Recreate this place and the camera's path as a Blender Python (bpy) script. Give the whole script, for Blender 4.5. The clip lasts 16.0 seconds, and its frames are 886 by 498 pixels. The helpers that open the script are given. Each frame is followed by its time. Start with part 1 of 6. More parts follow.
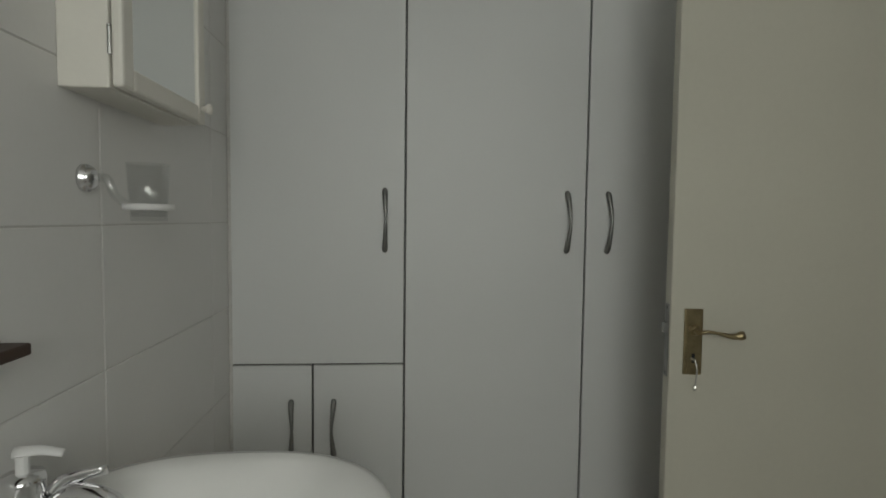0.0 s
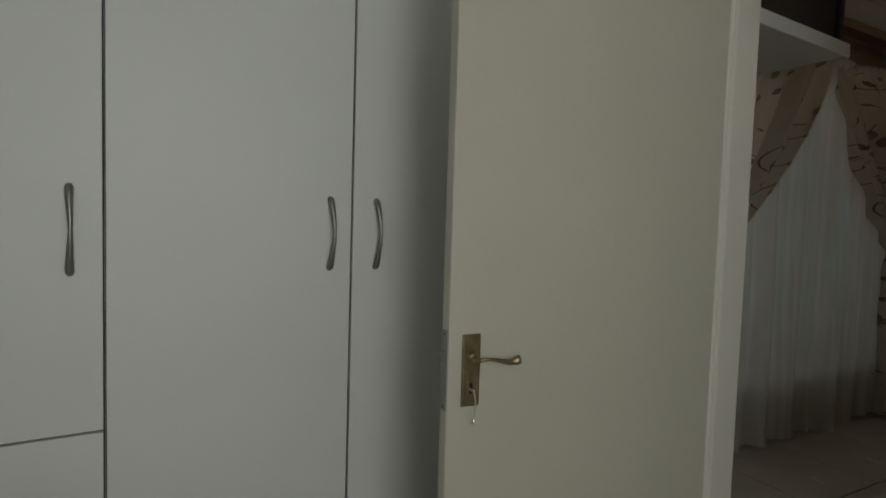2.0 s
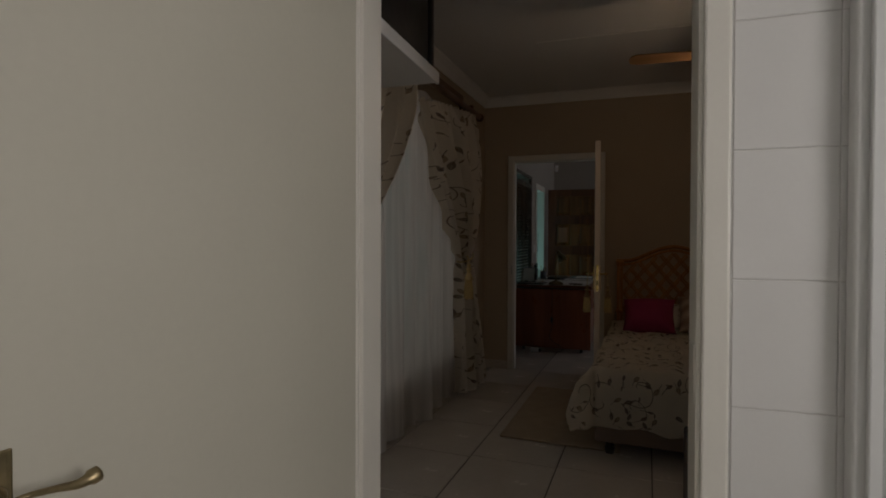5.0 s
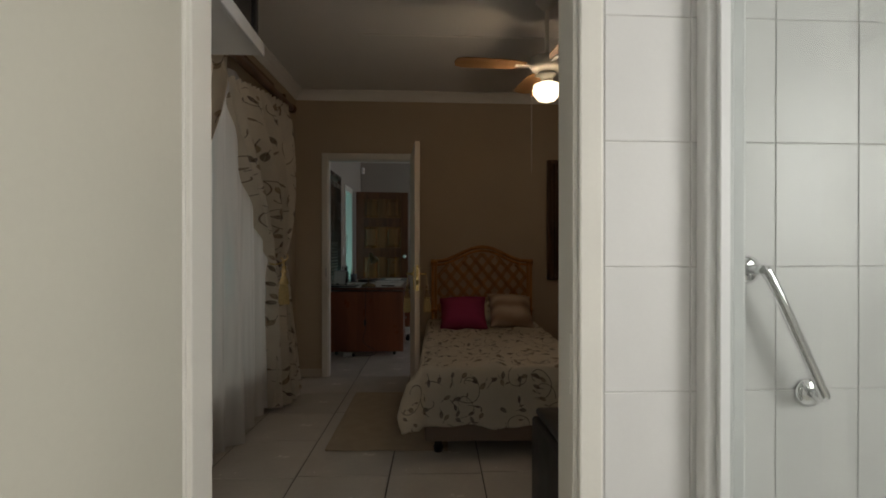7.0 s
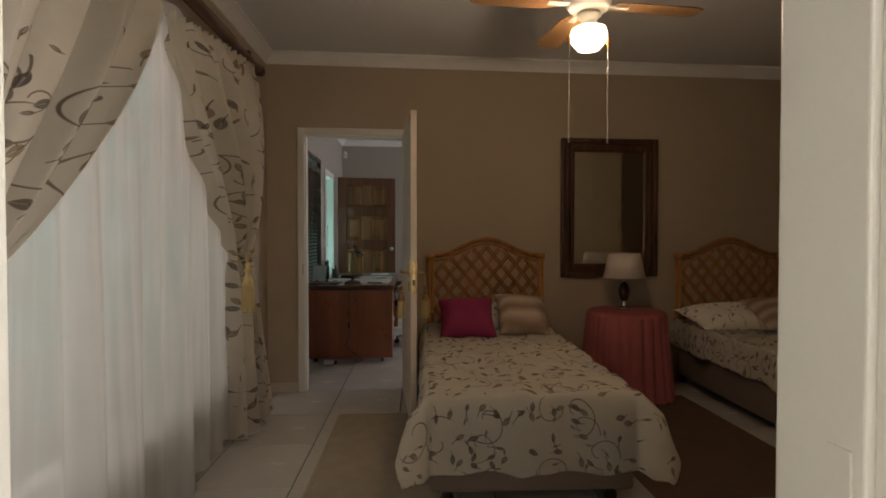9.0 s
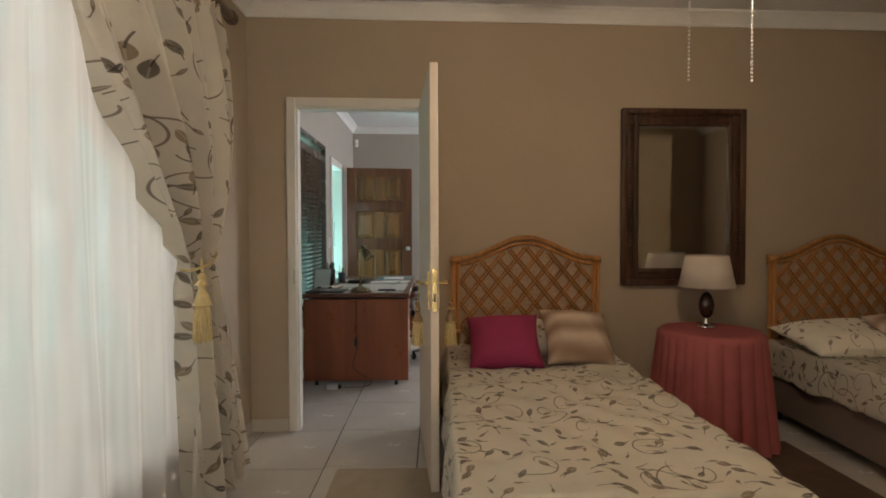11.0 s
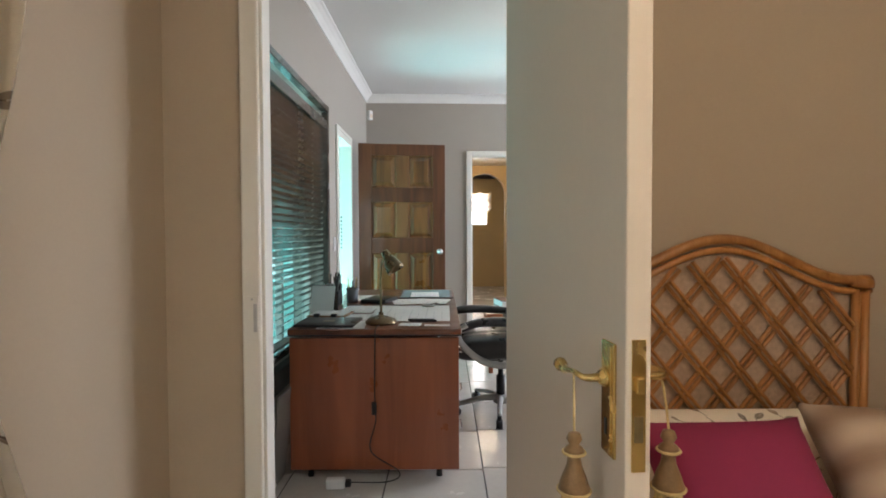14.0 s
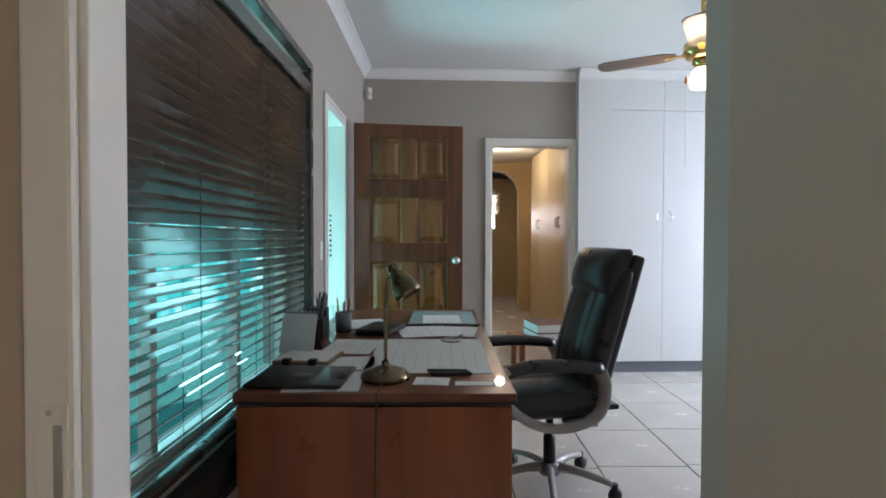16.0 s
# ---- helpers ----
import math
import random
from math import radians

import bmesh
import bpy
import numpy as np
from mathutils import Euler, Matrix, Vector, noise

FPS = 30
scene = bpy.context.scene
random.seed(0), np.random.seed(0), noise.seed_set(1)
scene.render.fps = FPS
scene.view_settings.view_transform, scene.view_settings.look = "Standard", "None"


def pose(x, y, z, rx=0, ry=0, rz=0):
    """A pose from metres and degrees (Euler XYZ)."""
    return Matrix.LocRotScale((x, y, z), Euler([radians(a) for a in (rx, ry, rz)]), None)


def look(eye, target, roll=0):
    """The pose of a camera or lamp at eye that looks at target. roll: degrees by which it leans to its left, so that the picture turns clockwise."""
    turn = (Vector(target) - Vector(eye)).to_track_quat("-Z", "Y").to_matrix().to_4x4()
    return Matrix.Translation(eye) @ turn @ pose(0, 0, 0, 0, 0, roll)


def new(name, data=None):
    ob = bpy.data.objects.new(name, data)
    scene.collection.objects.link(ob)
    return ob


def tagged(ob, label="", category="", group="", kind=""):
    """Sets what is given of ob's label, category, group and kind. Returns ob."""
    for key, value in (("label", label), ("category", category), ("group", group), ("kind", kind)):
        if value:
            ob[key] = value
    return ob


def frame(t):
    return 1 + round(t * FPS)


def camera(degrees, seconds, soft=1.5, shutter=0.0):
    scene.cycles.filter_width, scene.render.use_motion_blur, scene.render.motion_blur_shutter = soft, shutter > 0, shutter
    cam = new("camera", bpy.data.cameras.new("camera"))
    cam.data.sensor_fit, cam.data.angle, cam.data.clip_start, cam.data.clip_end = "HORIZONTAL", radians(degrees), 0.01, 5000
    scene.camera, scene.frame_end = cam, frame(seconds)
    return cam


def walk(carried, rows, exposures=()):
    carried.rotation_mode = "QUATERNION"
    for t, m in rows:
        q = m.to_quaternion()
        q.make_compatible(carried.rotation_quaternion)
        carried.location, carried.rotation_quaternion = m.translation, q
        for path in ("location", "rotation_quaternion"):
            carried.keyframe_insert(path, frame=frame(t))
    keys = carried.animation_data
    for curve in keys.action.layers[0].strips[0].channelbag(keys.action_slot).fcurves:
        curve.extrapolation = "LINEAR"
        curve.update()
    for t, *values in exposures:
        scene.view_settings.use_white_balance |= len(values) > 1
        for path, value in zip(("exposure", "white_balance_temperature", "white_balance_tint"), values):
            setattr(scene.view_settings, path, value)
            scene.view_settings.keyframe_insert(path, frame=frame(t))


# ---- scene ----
cam = camera(80.0, 16.0, soft=1.8)
# seconds, eye x y z, yaw, pitch, roll
ROWS = [
    (0.0, 0.216, 0.151, 1.195, -4.43, -3.28, -0.7),
    (0.5, 0.265, 0.25, 1.186, -6.68, -3.06, -0.7),
    (1.0, 0.296, 0.312, 1.195, -12.87, -2.91, -0.8),
    (1.5, 0.304, 0.38, 1.211, -21.23, -3.28, -1.3),
    (2.0, 0.29, 0.445, 1.237, -30.3, -3.1, -1.75),
    (2.5, 0.363, 0.508, 1.215, -36.96, -1.43, -1.6),
    (3.0, 0.421, 0.513, 1.217, -44.51, -1.27, -1.4),
    (3.5, 0.483, 0.566, 1.218, -51.95, -0.93, -0.95),
    (4.0, 0.526, 0.645, 1.224, -58.43, -0.95, -0.8),
    (4.5, 0.545, 0.705, 1.24, -65.28, -0.95, -0.6),
    (5.0, 0.546, 0.745, 1.238, -71.7, -0.75, -0.2),
    (7.3, 0.769, 0.97, 1.201, -94.88, -0.29, -0.0),
    (7.5, 0.83, 0.984, 1.209, -95.31, -0.4, -0.0),
    (8.0, 0.994, 1.013, 1.206, -95.63, -0.59, -0.0),
    (8.5, 1.214, 1.039, 1.214, -95.68, -1.03, 0.1),
    (9.0, 1.419, 1.03, 1.214, -95.54, -1.2, -0.0),
    (11.5, 2.585, 1.005, 1.225, -92.98, -1.6, 0.4),
    (12.0, 2.867, 1.066, 1.23, -92.58, -1.75, 0.5),
    (12.5, 3.134, 1.13, 1.235, -92.61, -1.83, 0.4),
    (13.0, 3.433, 1.152, 1.244, -92.52, -1.83, 0.4),
    (13.5, 3.725, 1.178, 1.23, -92.41, -1.72, 0.1),
    (14.0, 3.996, 1.218, 1.224, -92.52, -1.63, 0.2),
    (14.5, 4.284, 1.243, 1.22, -92.58, -1.4, 0.0),
    (15.0, 4.543, 1.255, 1.221, -92.41, -1.26, 0.1),
    (15.5, 4.803, 1.29, 1.226, -92.64, -1.29, -0.0),
    (16.0, 5.02, 1.319, 1.223, -92.81, -1.15, -0.1),
]
EXPOSURES = [(0.0, -2.44, 6500, 10), (3.5, -2.36, 6500, 14), (5.0, -2.33, 6700, 22), (7.5, -0.9, 6550, 16), (8.0, -0.66, 6550, 16), (8.5, -0.6, 6750, 18), (9.0, -0.15, 6850, 20), (11.5, 1.08, 6400, 15), (12.5, 1.45, 6350, 16), (13.0, 1.58, 6250, 15), (14.0, 1.5, 6100, 15), (15.0, 1.32, 6000, 16), (16.0, 0.86, 5800, 16)]
walk(cam, [(t, pose(x, y, z, 90 + pitch, roll, yaw)) for t, x, y, z, yaw, pitch, roll in ROWS], EXPOSURES)

# ---- light ----
world = bpy.data.worlds.new("sky")
scene.world = world
world.use_nodes = True
sky = world.node_tree.nodes.new("ShaderNodeTexSky")
sky.sky_type, sky.sun_disc = "NISHITA", False
sky.sun_elevation, sky.sun_rotation = radians(50), radians(200)
world.node_tree.links.new(sky.outputs[0], world.node_tree.nodes["Background"].inputs[0])
world.node_tree.nodes["Background"].inputs[1].default_value = 0.08
sun_data = bpy.data.lights.new("sun", "SUN")
sun_data.energy, sun_data.angle, sun_data.color = 2.0, radians(0.6), (1.0, 0.95, 0.88)
sun = new("sun", sun_data)
sun.matrix_world = look((0, 0, 30), (-6, 14, 0))


def window_light(name, centre, target, width, height, power, colour):
    data = bpy.data.lights.new(name, "AREA")
    data.shape, data.size, data.size_y = "RECTANGLE", width, height
    data.energy, data.color = power, colour
    ob = new(name, data)
    ob.matrix_world = look(centre, target)
    return ob


def bulb_light(name, place, power, colour, radius=0.05):
    data = bpy.data.lights.new(name, "POINT")
    data.energy, data.color, data.shadow_soft_size = power, colour, radius
    ob = new(name, data)
    ob.location = place
    return ob


TEAL = (0.50, 1.0, 0.95)
window_light("bathroom_daylight", (0.45, -1.12, 1.55), (0.55, 1.6, 1.15), 1.0, 0.9, 84, (0.98, 1.0, 0.93))
window_light("bedroom_daylight", (3.65, 2.3, 1.27), (3.65, 0.0, 0.9), 2.2, 1.8, 11.5, (1.0, 0.90, 0.80))
window_light("office_daylight", (6.9, 2.15, 1.4), (6.9, 0.0, 1.3), 1.8, 1.3, 2.4, (0.42, 1.0, 0.95))
window_light("entrance_daylight", (8.45, 2.75, 0.75), (8.35, 0.6, 1.85), 0.9, 1.3, 22, (0.42, 1.0, 0.94))
window_light("passage_daylight", (16.9, 0.1, 1.6), (12, 0.2, 1.0), 0.8, 0.9, 25, (1.0, 0.97, 0.9))
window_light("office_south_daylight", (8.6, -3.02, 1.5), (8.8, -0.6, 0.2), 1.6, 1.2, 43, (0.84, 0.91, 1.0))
bulb_light("bedroom_fan_bulb", (3.73, 0.15, 2.11), 12, (1.0, 0.76, 0.50), 0.04)
bulb_light("office_fan_bulb", (7.75, -0.185, 2.07), 4, (1.0, 0.75, 0.45), 0.04)
# Added fill to brighten the passage; it has no lamp fitting.
bulb_light("passage_fill", (12.4, 0.15, 2.3), 10, (1.0, 0.78, 0.5), 0.06)

# ---- materials ----
def mat(name, colour, rough=0.6, metal=0.0, var=0.06, scale=6.0, fine=120.0, bump=0.05, spec=0.5, stretch=None, transmission=0.0, coat=0.0, alpha=1.0, random_tint=0.0, ior=1.45):
    m = bpy.data.materials.new(name)
    m.use_nodes = True
    nt = m.node_tree
    b = nt.nodes["Principled BSDF"]
    L = nt.links.new
    b.inputs["Roughness"].default_value, b.inputs["Metallic"].default_value = rough, metal
    b.inputs["Specular IOR Level"].default_value = spec
    b.inputs["Transmission Weight"].default_value = transmission
    b.inputs["Coat Weight"].default_value = coat
    b.inputs["IOR"].default_value = ior
    co = nt.nodes.new("ShaderNodeTexCoord")
    mp = nt.nodes.new("ShaderNodeMapping")
    L(co.outputs["Object"], mp.inputs[0])
    if stretch:
        mp.inputs["Scale"].default_value = stretch
    big = nt.nodes.new("ShaderNodeTexNoise")
    big.inputs["Scale"].default_value, big.inputs["Detail"].default_value = scale, 6
    small = nt.nodes.new("ShaderNodeTexNoise")
    small.inputs["Scale"].default_value, small.inputs["Detail"].default_value = fine, 4
    L(mp.outputs[0], big.inputs[0]); L(mp.outputs[0], small.inputs[0])
    add = nt.nodes.new("ShaderNodeMath"); add.operation = "MULTIPLY_ADD"
    L(small.outputs[0], add.inputs[0]); add.inputs[1].default_value = 0.4
    L(big.outputs[0], add.inputs[2])
    ramp = nt.nodes.new("ShaderNodeMapRange")
    ramp.inputs[1].default_value, ramp.inputs[2].default_value = 0.45, 0.95
    ramp.inputs[3].default_value, ramp.inputs[4].default_value = 1 - var, 1 + var
    L(add.outputs[0], ramp.inputs[0])
    mul = nt.nodes.new("ShaderNodeMix"); mul.data_type, mul.blend_type = "RGBA", "MULTIPLY"
    mul.inputs[0].default_value = 1.0
    mul.inputs[6].default_value = (*colour, 1)
    L(ramp.outputs[0], mul.inputs[7])
    out = mul.outputs[2]
    if random_tint:
        info = nt.nodes.new("ShaderNodeObjectInfo")
        r2 = nt.nodes.new("ShaderNodeMapRange")
        r2.inputs[3].default_value, r2.inputs[4].default_value = 1 - random_tint, 1 + random_tint
        L(info.outputs["Random"], r2.inputs[0])
        m2 = nt.nodes.new("ShaderNodeMix"); m2.data_type, m2.blend_type = "RGBA", "MULTIPLY"
        m2.inputs[0].default_value = 1.0
        L(out, m2.inputs[6]); L(r2.outputs[0], m2.inputs[7])
        out = m2.outputs[2]
    L(out, b.inputs["Base Color"])
    rr = nt.nodes.new("ShaderNodeMapRange")
    rr.inputs[1].default_value, rr.inputs[2].default_value = 0.3, 0.7
    rr.inputs[3].default_value, rr.inputs[4].default_value = max(rough - 0.07, 0.01), min(rough + 0.07, 1)
    L(big.outputs[0], rr.inputs[0]); L(rr.outputs[0], b.inputs["Roughness"])
    if bump:
        bp = nt.nodes.new("ShaderNodeBump")
        bp.inputs["Strength"].default_value, bp.inputs["Distance"].default_value = bump, 0.004
        L(add.outputs[0], bp.inputs["Height"]); L(bp.outputs[0], b.inputs["Normal"])
    return m


def wood(name, dark, light, rough=0.4, axis=2, rings=9.0, coat=0.2):
    m = mat(name, light, rough, var=0.05, bump=0.08, coat=coat)
    nt = m.node_tree
    L = nt.links.new
    b = nt.nodes["Principled BSDF"]
    co = nt.nodes.new("ShaderNodeTexCoord")
    mp = nt.nodes.new("ShaderNodeMapping")
    s = [rings, rings, rings]
    s[axis] = rings * 0.09
    mp.inputs["Scale"].default_value = s
    L(co.outputs["Object"], mp.inputs[0])
    n = nt.nodes.new("ShaderNodeTexNoise")
    n.inputs["Scale"].default_value, n.inputs["Detail"].default_value, n.inputs["Distortion"].default_value = 1.6, 8, 0.9
    L(mp.outputs[0], n.inputs[0])
    r = nt.nodes.new("ShaderNodeValToRGB")
    r.color_ramp.elements[0].position, r.color_ramp.elements[1].position = 0.32, 0.68
    r.color_ramp.elements[0].color, r.color_ramp.elements[1].color = (*dark, 1), (*light, 1)
    L(n.outputs[0], r.inputs[0])
    info = nt.nodes.new("ShaderNodeObjectInfo")
    tint = nt.nodes.new("ShaderNodeMapRange")
    tint.inputs[3].default_value, tint.inputs[4].default_value = 0.86, 1.14
    L(info.outputs["Random"], tint.inputs[0])
    mx = nt.nodes.new("ShaderNodeMix"); mx.data_type, mx.blend_type = "RGBA", "MULTIPLY"
    mx.inputs[0].default_value = 1.0
    L(r.outputs[0], mx.inputs[6]); L(tint.outputs[0], mx.inputs[7])
    L(mx.outputs[2], b.inputs["Base Color"])
    return m


def glow(name, colour, strength):
    m = bpy.data.materials.new(name)
    m.use_nodes = True
    nt = m.node_tree
    nt.nodes.remove(nt.nodes["Principled BSDF"])
    e = nt.nodes.new("ShaderNodeEmission")
    e.inputs[0].default_value, e.inputs[1].default_value = (*colour, 1), strength
    nt.links.new(e.outputs[0], nt.nodes["Material Output"].inputs[0])
    return m


def backdrop_glow(name, a, b, c, strength):
    """A glowing stand-in for the daylit view outside: soft dark, middle and bright patches."""
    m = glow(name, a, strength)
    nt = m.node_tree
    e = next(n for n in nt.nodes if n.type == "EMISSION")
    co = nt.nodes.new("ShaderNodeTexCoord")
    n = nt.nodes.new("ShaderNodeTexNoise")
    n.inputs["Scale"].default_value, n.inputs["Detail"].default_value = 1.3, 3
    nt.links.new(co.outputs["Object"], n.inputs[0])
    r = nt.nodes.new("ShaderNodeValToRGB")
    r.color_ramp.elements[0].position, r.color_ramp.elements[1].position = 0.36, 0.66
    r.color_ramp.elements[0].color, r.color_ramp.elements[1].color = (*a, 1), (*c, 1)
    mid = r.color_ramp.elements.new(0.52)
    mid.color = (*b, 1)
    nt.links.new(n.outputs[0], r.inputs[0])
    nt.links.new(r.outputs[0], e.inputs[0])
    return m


WALL = mat("taupe wall paint", (0.45, 0.368, 0.272), 0.75, var=0.035, scale=2.0, bump=0.12, spec=0.3)
GREYWALL = mat("warm grey wall paint", (0.40, 0.365, 0.32), 0.75, var=0.035, scale=2.0, bump=0.12, spec=0.3)
OCHRE = mat("ochre wall paint", (0.58, 0.44, 0.24), 0.75, var=0.04, scale=2.0, bump=0.1)
CEIL = mat("white ceiling paint", (0.72, 0.72, 0.71), 0.8, var=0.03, scale=1.5, bump=0.05, spec=0.2)
CORN = mat("white cornice paint", (0.80, 0.80, 0.78), 0.55, var=0.03, bump=0.03)
WHITE = mat("off-white gloss paint", (0.74, 0.72, 0.66), 0.38, var=0.03, scale=3.0, bump=0.03)
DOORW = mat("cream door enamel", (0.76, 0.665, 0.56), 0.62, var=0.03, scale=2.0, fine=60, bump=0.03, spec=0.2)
# Cream tuned darker than DOORW because the bathroom leaf came out too bright.
BATHDOOR = mat("darker cream door enamel", (0.53, 0.515, 0.44), 0.45, var=0.035, scale=2.0, fine=60, bump=0.03)
CUPB = mat("white cupboard melamine", (0.71, 0.72, 0.715), 0.45, var=0.02, scale=2.0, bump=0.015)
TILEW = mat("white glazed wall tile", (0.72, 0.715, 0.70), 0.33, var=0.025, scale=3.0, bump=0.02, random_tint=0.02)
GROUTW = mat("pale grey grout", (0.60, 0.59, 0.57), 0.85, var=0.1, scale=20, bump=0.1)
FLOORT = mat("pale ceramic floor tile", (0.60, 0.57, 0.52), 0.22, var=0.06, scale=4.0, fine=40, bump=0.02, random_tint=0.035)
GROUT = mat("dark floor grout", (0.10, 0.095, 0.09), 0.9, var=0.2, scale=15, bump=0.2)
SKIRTT = mat("cream skirting tile", (0.58, 0.53, 0.46), 0.35, var=0.05, bump=0.02, random_tint=0.03)
CHROME = mat("chrome", (0.78, 0.78, 0.79), 0.12, 1.0, var=0.02, bump=0.0)
NICKEL = mat("brushed nickel", (0.27, 0.27, 0.26), 0.36, 1.0, var=0.08, bump=0.02)
BRASS = mat("polished brass", (0.72, 0.52, 0.20), 0.24, 1.0, var=0.12, scale=20, bump=0.02)
AGEBRASS = mat("antique brass", (0.31, 0.25, 0.145), 0.34, 1.0, var=0.2, scale=25, bump=0.04)
LAMPBRASS = mat("dark bronzed brass", (0.20, 0.15, 0.085), 0.30, 1.0, var=0.2, scale=25, bump=0.03)
STEEL = mat("lock plate steel", (0.50, 0.50, 0.48), 0.35, 1.0, var=0.1, bump=0.03)
BLACKP = mat("black plastic", (0.018, 0.018, 0.019), 0.4, var=0.1, bump=0.03)
MATTBLACK = mat("matt black", (0.012, 0.012, 0.012), 0.7, var=0.1, bump=0.05)
LEATHER = mat("black leather", (0.022, 0.021, 0.021), 0.32, var=0.15, scale=9, fine=220, bump=0.25, coat=0.15)
GREYMETAL = mat("silver grey painted nylon", (0.33, 0.32, 0.30), 0.4, 0.3, var=0.06, bump=0.03)
CERAMIC = mat("white glazed ceramic", (0.80, 0.80, 0.78), 0.08, var=0.015, bump=0.0, coat=0.3)
GLASS = bpy.data.materials.new("thin clear glass")
GLASS.use_nodes = True
nt = GLASS.node_tree
nt.nodes.remove(nt.nodes["Principled BSDF"])
see = nt.nodes.new("ShaderNodeBsdfTransparent"); see.inputs[0].default_value = (0.975, 0.985, 0.98, 1)
shine = nt.nodes.new("ShaderNodeBsdfGlossy"); shine.inputs["Roughness"].default_value = 0.03
gmix = nt.nodes.new("ShaderNodeMixShader")
gmix.inputs[0].default_value = 0.06; nt.links.new(see.outputs[0], gmix.inputs[1]); nt.links.new(shine.outputs[0], gmix.inputs[2])
nt.links.new(gmix.outputs[0], nt.nodes["Material Output"].inputs[0])
# Greyer than the clear panes, so the tiles behind it come out darker.
TINTGLASS = GLASS.copy()
TINTGLASS.name = "grey-tinted shower glass"
TINTGLASS.node_tree.nodes["Transparent BSDF"].inputs[0].default_value = (0.78, 0.80, 0.79, 1)
MIRROR = mat("silvered mirror", (0.86, 0.88, 0.87), 0.015, 1.0, var=0.0, bump=0.0)
TUMBLER = bpy.data.materials.new("clear drinking glass")
TUMBLER.use_nodes = True
nt = TUMBLER.node_tree
nt.nodes.remove(nt.nodes["Principled BSDF"])
see = nt.nodes.new("ShaderNodeBsdfTransparent"); see.inputs[0].default_value = (0.955, 0.96, 0.96, 1)
shine = nt.nodes.new("ShaderNodeBsdfGlossy"); shine.inputs["Roughness"].default_value = 0.06
gmix = nt.nodes.new("ShaderNodeMixShader")
gmix.inputs[0].default_value = 0.10
nt.links.new(see.outputs[0], gmix.inputs[1]); nt.links.new(shine.outputs[0], gmix.inputs[2])
nt.links.new(gmix.outputs[0], nt.nodes["Material Output"].inputs[0])
WHITEPL = mat("white plastic", (0.74, 0.74, 0.73), 0.35, var=0.03, bump=0.02)
CHERRY = wood("cherry veneer", (0.22, 0.058, 0.021), (0.35, 0.100, 0.037), 0.33, 2, 5.0, 0.35)
CHERRYTOP = wood("cherry veneer top", (0.10, 0.03, 0.014), (0.19, 0.06, 0.026), 0.34, 0, 5.0, 0.3)
MERANTI = wood("dark meranti stile", (0.060, 0.019, 0.008), (0.140, 0.046, 0.017), 0.38, 2, 9.0, 0.3)
PANELW = wood("amber meranti panel", (0.095, 0.036, 0.010), (0.28, 0.118, 0.032), 0.32, 2, 7.0, 0.4)
MUNTIN = wood("mid brown meranti", (0.10, 0.038, 0.012), (0.19, 0.080, 0.026), 0.35, 2, 7.0, 0.35)
RATTAN = wood("honey rattan cane", (0.30, 0.125, 0.030), (0.50, 0.235, 0.070), 0.38, 2, 16.0, 0.3)
WEAVE = mat("pale cane backing weave", (0.46, 0.34, 0.235), 0.8, var=0.2, scale=60, fine=300, bump=0.5)
MIRFRAME = wood("dark brown carved wood", (0.030, 0.013, 0.007), (0.115, 0.052, 0.027), 0.45, 2, 14.0, 0.15)
RODWOOD = wood("dark mahogany pole", (0.06, 0.024, 0.012), (0.16, 0.07, 0.03), 0.35, 0, 12.0, 0.3)
SLAT = wood("dark walnut slat", (0.040, 0.024, 0.016), (0.095, 0.062, 0.045), 0.24, 0, 12.0, 0.6)
DARKBLADE = wood("dark walnut fan blade", (0.07, 0.035, 0.018), (0.17, 0.09, 0.045), 0.35, 0, 9.0, 0.3)
BLADE = wood("light oak fan blade", (0.20, 0.105, 0.045), (0.36, 0.21, 0.095), 0.35, 0, 9.0, 0.3)
PINK = mat("dusty pink cotton cloth", (0.42, 0.125, 0.125), 0.9, var=0.09, scale=8, fine=400, bump=0.25, spec=0.2)
MAGENTA = mat("magenta cushion cotton", (0.31, 0.040, 0.105), 0.85, var=0.07, scale=9, fine=350, bump=0.25, spec=0.2)
BASEFAB = mat("taupe bed base fabric", (0.22, 0.17, 0.14), 0.9, var=0.06, fine=260, bump=0.2, spec=0.2)
RUG = mat("flat tan rug", (0.40, 0.335, 0.25), 0.95, var=0.09, scale=10, fine=260, bump=0.4, spec=0.1)
BROWNRUG = mat("dark brown pile rug", (0.13, 0.085, 0.062), 0.95, var=0.14, scale=12, fine=260, bump=0.5, spec=0.1)
TASSEL = mat("gold silk tassel", (0.62, 0.48, 0.22), 0.55, var=0.2, scale=60, fine=300, bump=0.3)
BRONZE = mat("bronze silk binding", (0.24, 0.15, 0.07), 0.5, var=0.2, scale=60, fine=300, bump=0.3)
CREAMSHADE = mat("cream linen lampshade", (0.62, 0.54, 0.46), 0.85, var=0.04, fine=300, bump=0.15)
PAPER = mat("white paper", (0.74, 0.75, 0.74), 0.8, var=0.03, bump=0.02)
INK = mat("grey print", (0.48, 0.49, 0.50), 0.8, var=0.05, bump=0.0)
PAPERBLUE = mat("pale blue glass pad", (0.40, 0.55, 0.58), 0.2, var=0.04, bump=0.0)
CARD = mat("brown cardboard", (0.27, 0.17, 0.10), 0.85, var=0.1, bump=0.1)
DARKBROWN = mat("dark brown leatherette", (0.045, 0.024, 0.015), 0.45, var=0.1, bump=0.1)
